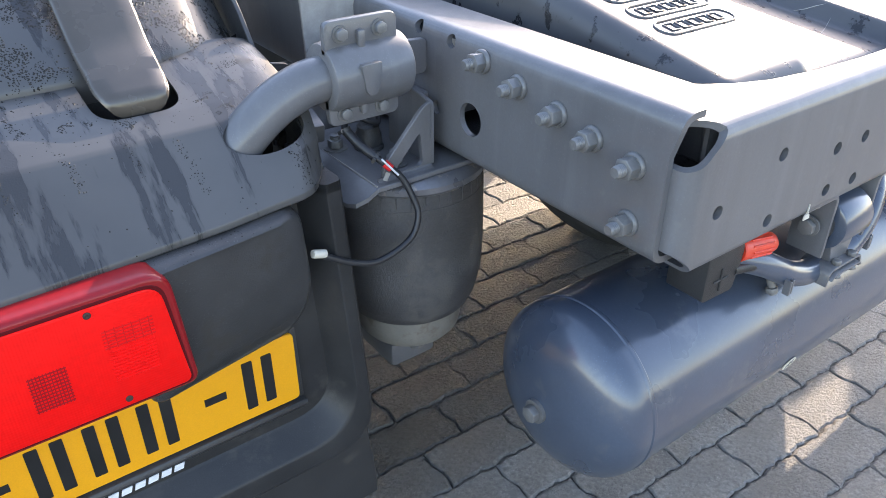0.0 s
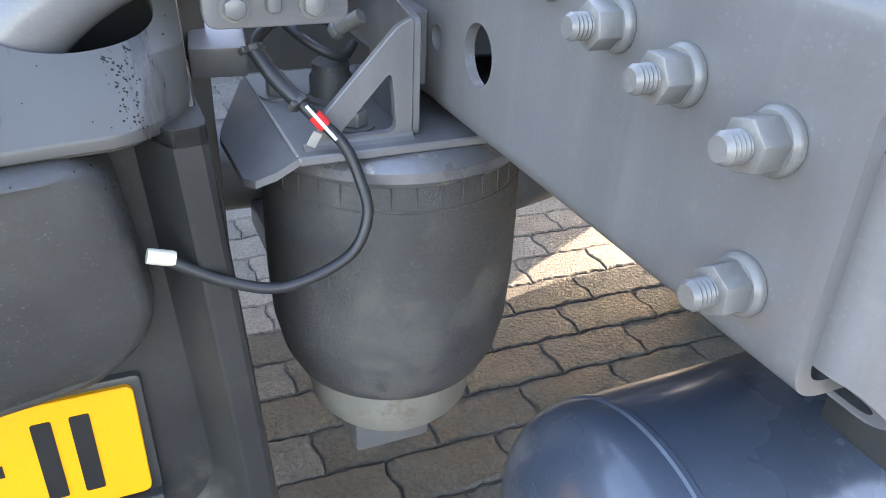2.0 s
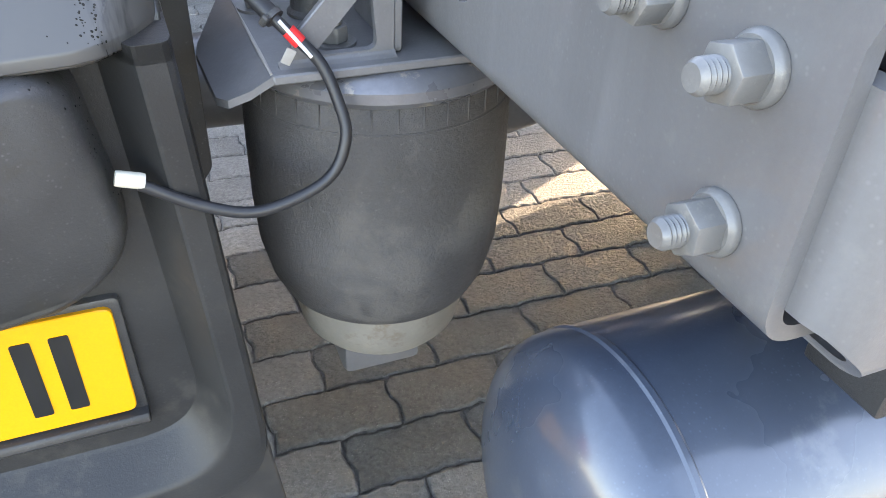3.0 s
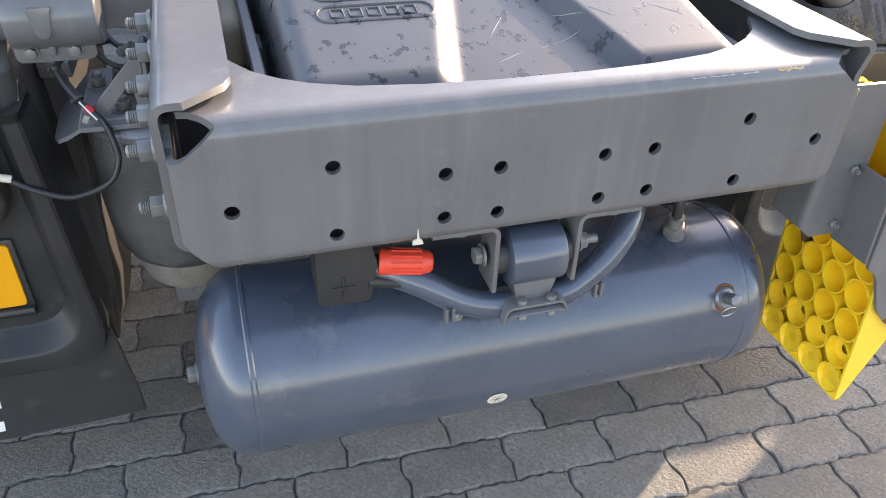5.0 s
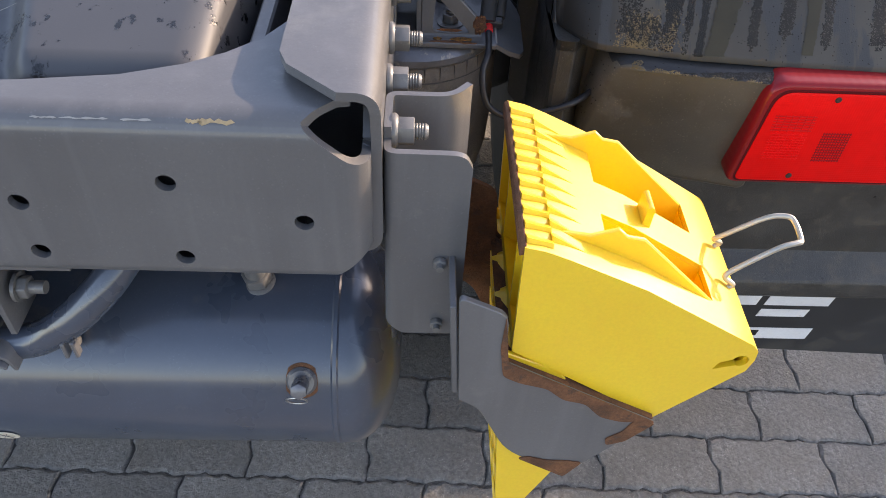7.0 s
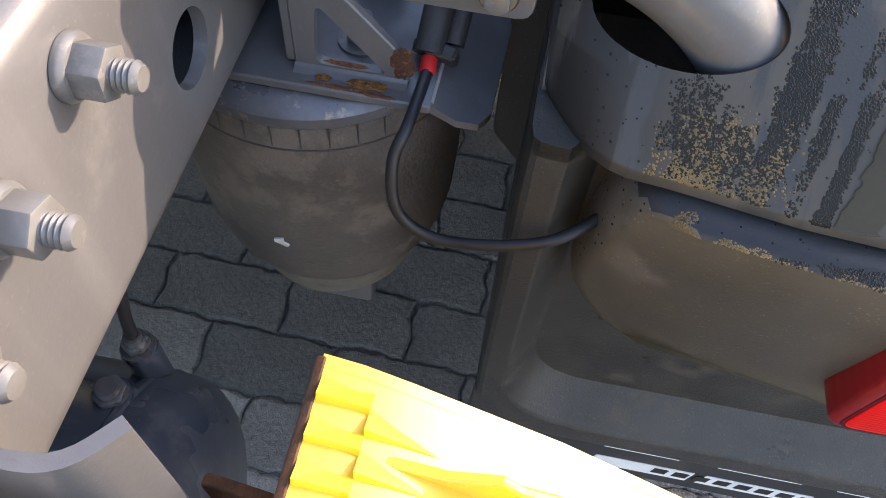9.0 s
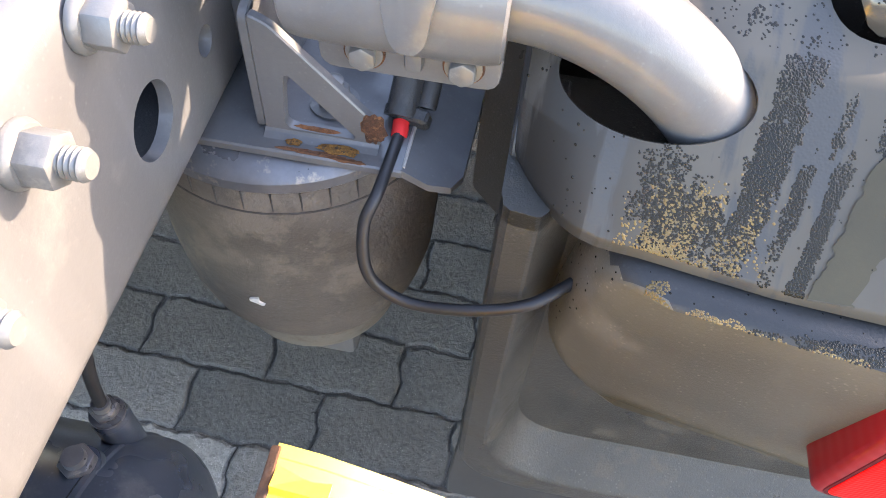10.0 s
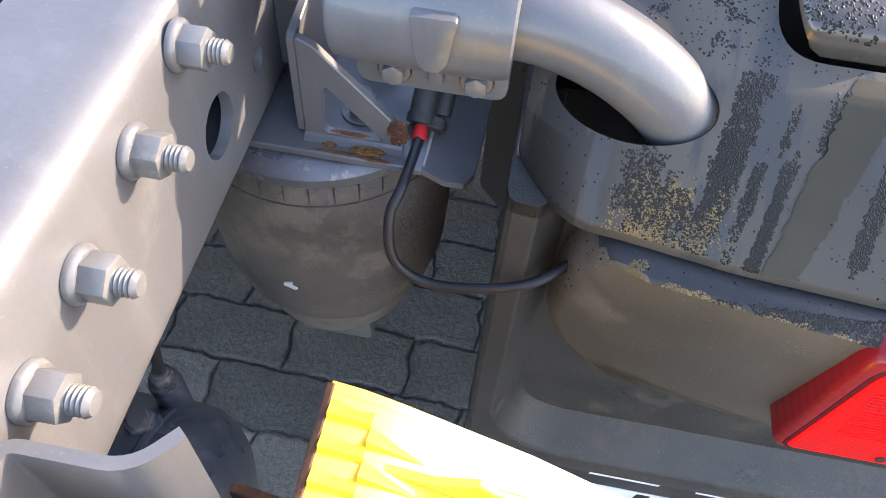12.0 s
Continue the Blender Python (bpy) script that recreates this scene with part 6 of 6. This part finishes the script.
for y in (2.0, 3.6):
    part("support_leg", box((0.98, y, 0.055), (0.08, 0.08, 0.12), 0.004, 1), GREY, locker)
axle = thing("rear_axle", "dark rear axle with trailing spring beams", "axle")
part("housing", tube([(-0.66, 1.06, 0.50), (-0.25, 1.06, 0.50), (-0.15, 1.06, 0.52), (0.0, 1.06, 0.53), (0.15, 1.06, 0.52), (0.25, 1.06, 0.50), (0.66, 1.06, 0.50)], [0.07, 0.08, 0.15, 0.18, 0.15, 0.08, 0.07], 24), GREY, axle)
for k in (-1, 1):
    part("spring_beam", box((k * 0.411, 0.72, 0.440), (0.085, 0.56, 0.045), 0.008, 2), GREY, axle)

# black cylinder and plate, added to darken the gap behind the air spring
part("brake_cylinder", lathe([(0.0, 0.0), (0.030, 0.0), (0.060, 0.012), (0.076, 0.030), (0.076, 0.078), (0.081, 0.080), (0.081, 0.094), (0.076, 0.096), (0.076, 0.150), (0.050, 0.180), (0.0, 0.182)], along((0.532, 0.690, 0.590), (0, 1, 0)), 40), BLACK, axle, "black cylinder with a clamp band, added to darken the gap")
part("bracket", prism(rounded([(0.452, 0.58), (0.615, 0.52), (0.615, 0.84), (0.452, 0.84)], 0.012, 3), "y", 0.775, 0.787, 0.002, 1), BLACK, axle)

# unseen stepped block, added and shaped to shade the paving beside the vehicle
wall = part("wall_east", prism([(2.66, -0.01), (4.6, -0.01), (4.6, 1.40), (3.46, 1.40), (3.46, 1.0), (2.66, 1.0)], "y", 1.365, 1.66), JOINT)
tagged(wall, "unseen stepped block added to shade the paving", "wall", kind="structure")

# dark wall added to close the view ahead of the frame; no real wall
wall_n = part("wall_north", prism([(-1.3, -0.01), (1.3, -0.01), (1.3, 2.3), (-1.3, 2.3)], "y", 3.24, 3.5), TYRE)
tagged(wall_n, "plain dark wall added across the front end of the frame", "wall", kind="structure")

# ---- pavers ----
def paver_outline():
    """Zigzag block outline, counter-clockwise, centred."""
    a, b = (PL - GAP) / 2, (PW - GAP) / 2
    z = 0.0062
    wave = [0, 0.55, 1, 0.35, 0.8, 0.1] * 2
    n = len(wave)
    low = [(-a + 2 * a * i / n, -b + z * w) for i, w in enumerate(wave)]
    high = [(-a + 2 * a * i / n, b + z * w) for i, w in enumerate(wave)]
    kink = [(0.004, -0.55), (0.0055, -0.2), (-0.002, 0.15), (-0.0045, 0.5)]
    pts = low + [(a, -b)] + [(a + d, b * h) for d, h in kink] + [(a, b)] + high[:0:-1] + [(-a, b)] + [(-a + d, b * h) for d, h in kink[::-1]]
    return pts


def paver_verts(seed):
    """Top face, chamfer and sides of one block."""
    rng = random.Random(seed)
    line = paver_outline()
    pts = []
    for (x0, y0), (x1, y1) in zip(line, line[1:] + line[:1]):
        for q in (0.0, 0.5):
            pts.append((x0 + (x1 - x0) * q + rng.uniform(-0.0018, 0.0018), y0 + (y1 - y0) * q + rng.uniform(-0.0024, 0.0024)))
    k = len(pts)
    tilt = (rng.uniform(-0.008, 0.008), rng.uniform(-0.012, 0.012))
    v = [(x * rng.uniform(0.955, 0.974), y * rng.uniform(0.885, 0.930), x * tilt[0] + y * tilt[1]) for x, y in pts]
    v += [(x, y, -0.0034 + x * tilt[0] + y * tilt[1]) for x, y in pts]
    v += [(x, y, -0.035) for x, y in pts]
    f = [tuple(range(k))]
    for lvl in (0, 1):
        for j in range(k):
            f.append((lvl * k + j, (lvl + 1) * k + j, (lvl + 1) * k + (j + 1) % k, lvl * k + (j + 1) % k))
    return v, f


def paver_place(row, col):
    x = (0.024 if row % 2 else -0.083) + PL * (col + 0.5)
    y = ROW0 + PW * (row - 0.5)
    c, s = math.cos(TURN), math.sin(TURN)
    return x * c - (y - ROW0) * s, ROW0 + x * s + (y - ROW0) * c


shapes = []
for seed in range(8):
    v, f = paver_verts(seed)
    me = bpy.data.meshes.new("paver")
    me.from_pydata(v, [], f)
    me.materials.append(PAVER)
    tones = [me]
    for m in (PAVER_DAMP_SHADED, PAVER_WET_SHADED):
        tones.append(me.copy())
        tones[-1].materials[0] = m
    shapes.append(tones)
rng = random.Random(5)
rest_v, rest_f = [], []
for row in range(-22, 26):
    for col in range(-14, 15):
        x, y = paver_place(row, col)
        h, r, k = rng.uniform(-0.0012, 0.0012), rng.uniform(-0.012, 0.012), rng.randrange(8)
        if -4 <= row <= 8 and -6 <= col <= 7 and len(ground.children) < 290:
            # two darker tones under the vehicle: wetness plus shade put into the colour
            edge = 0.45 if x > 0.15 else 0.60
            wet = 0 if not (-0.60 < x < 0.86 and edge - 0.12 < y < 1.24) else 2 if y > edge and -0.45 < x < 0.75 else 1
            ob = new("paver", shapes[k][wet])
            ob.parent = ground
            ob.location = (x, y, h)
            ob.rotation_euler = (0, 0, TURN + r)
        else:
            v, f = paver_verts(100 + k)
            c, s = math.cos(TURN + r), math.sin(TURN + r)
            n0 = len(rest_v)
            rest_v += [(x + a * c - b * s, y + a * s + b * c, z + h) for a, b, z in v]
            rest_f += [tuple(n0 + i for i in q) for q in f]
me = bpy.data.meshes.new("outer_pavers")
me.from_pydata(rest_v, [], rest_f)
me.materials.append(PAVER)
outer = new("outer_pavers", me)
tagged(outer, "grey zigzag concrete pavers of the yard", "pavers", kind="stuff")
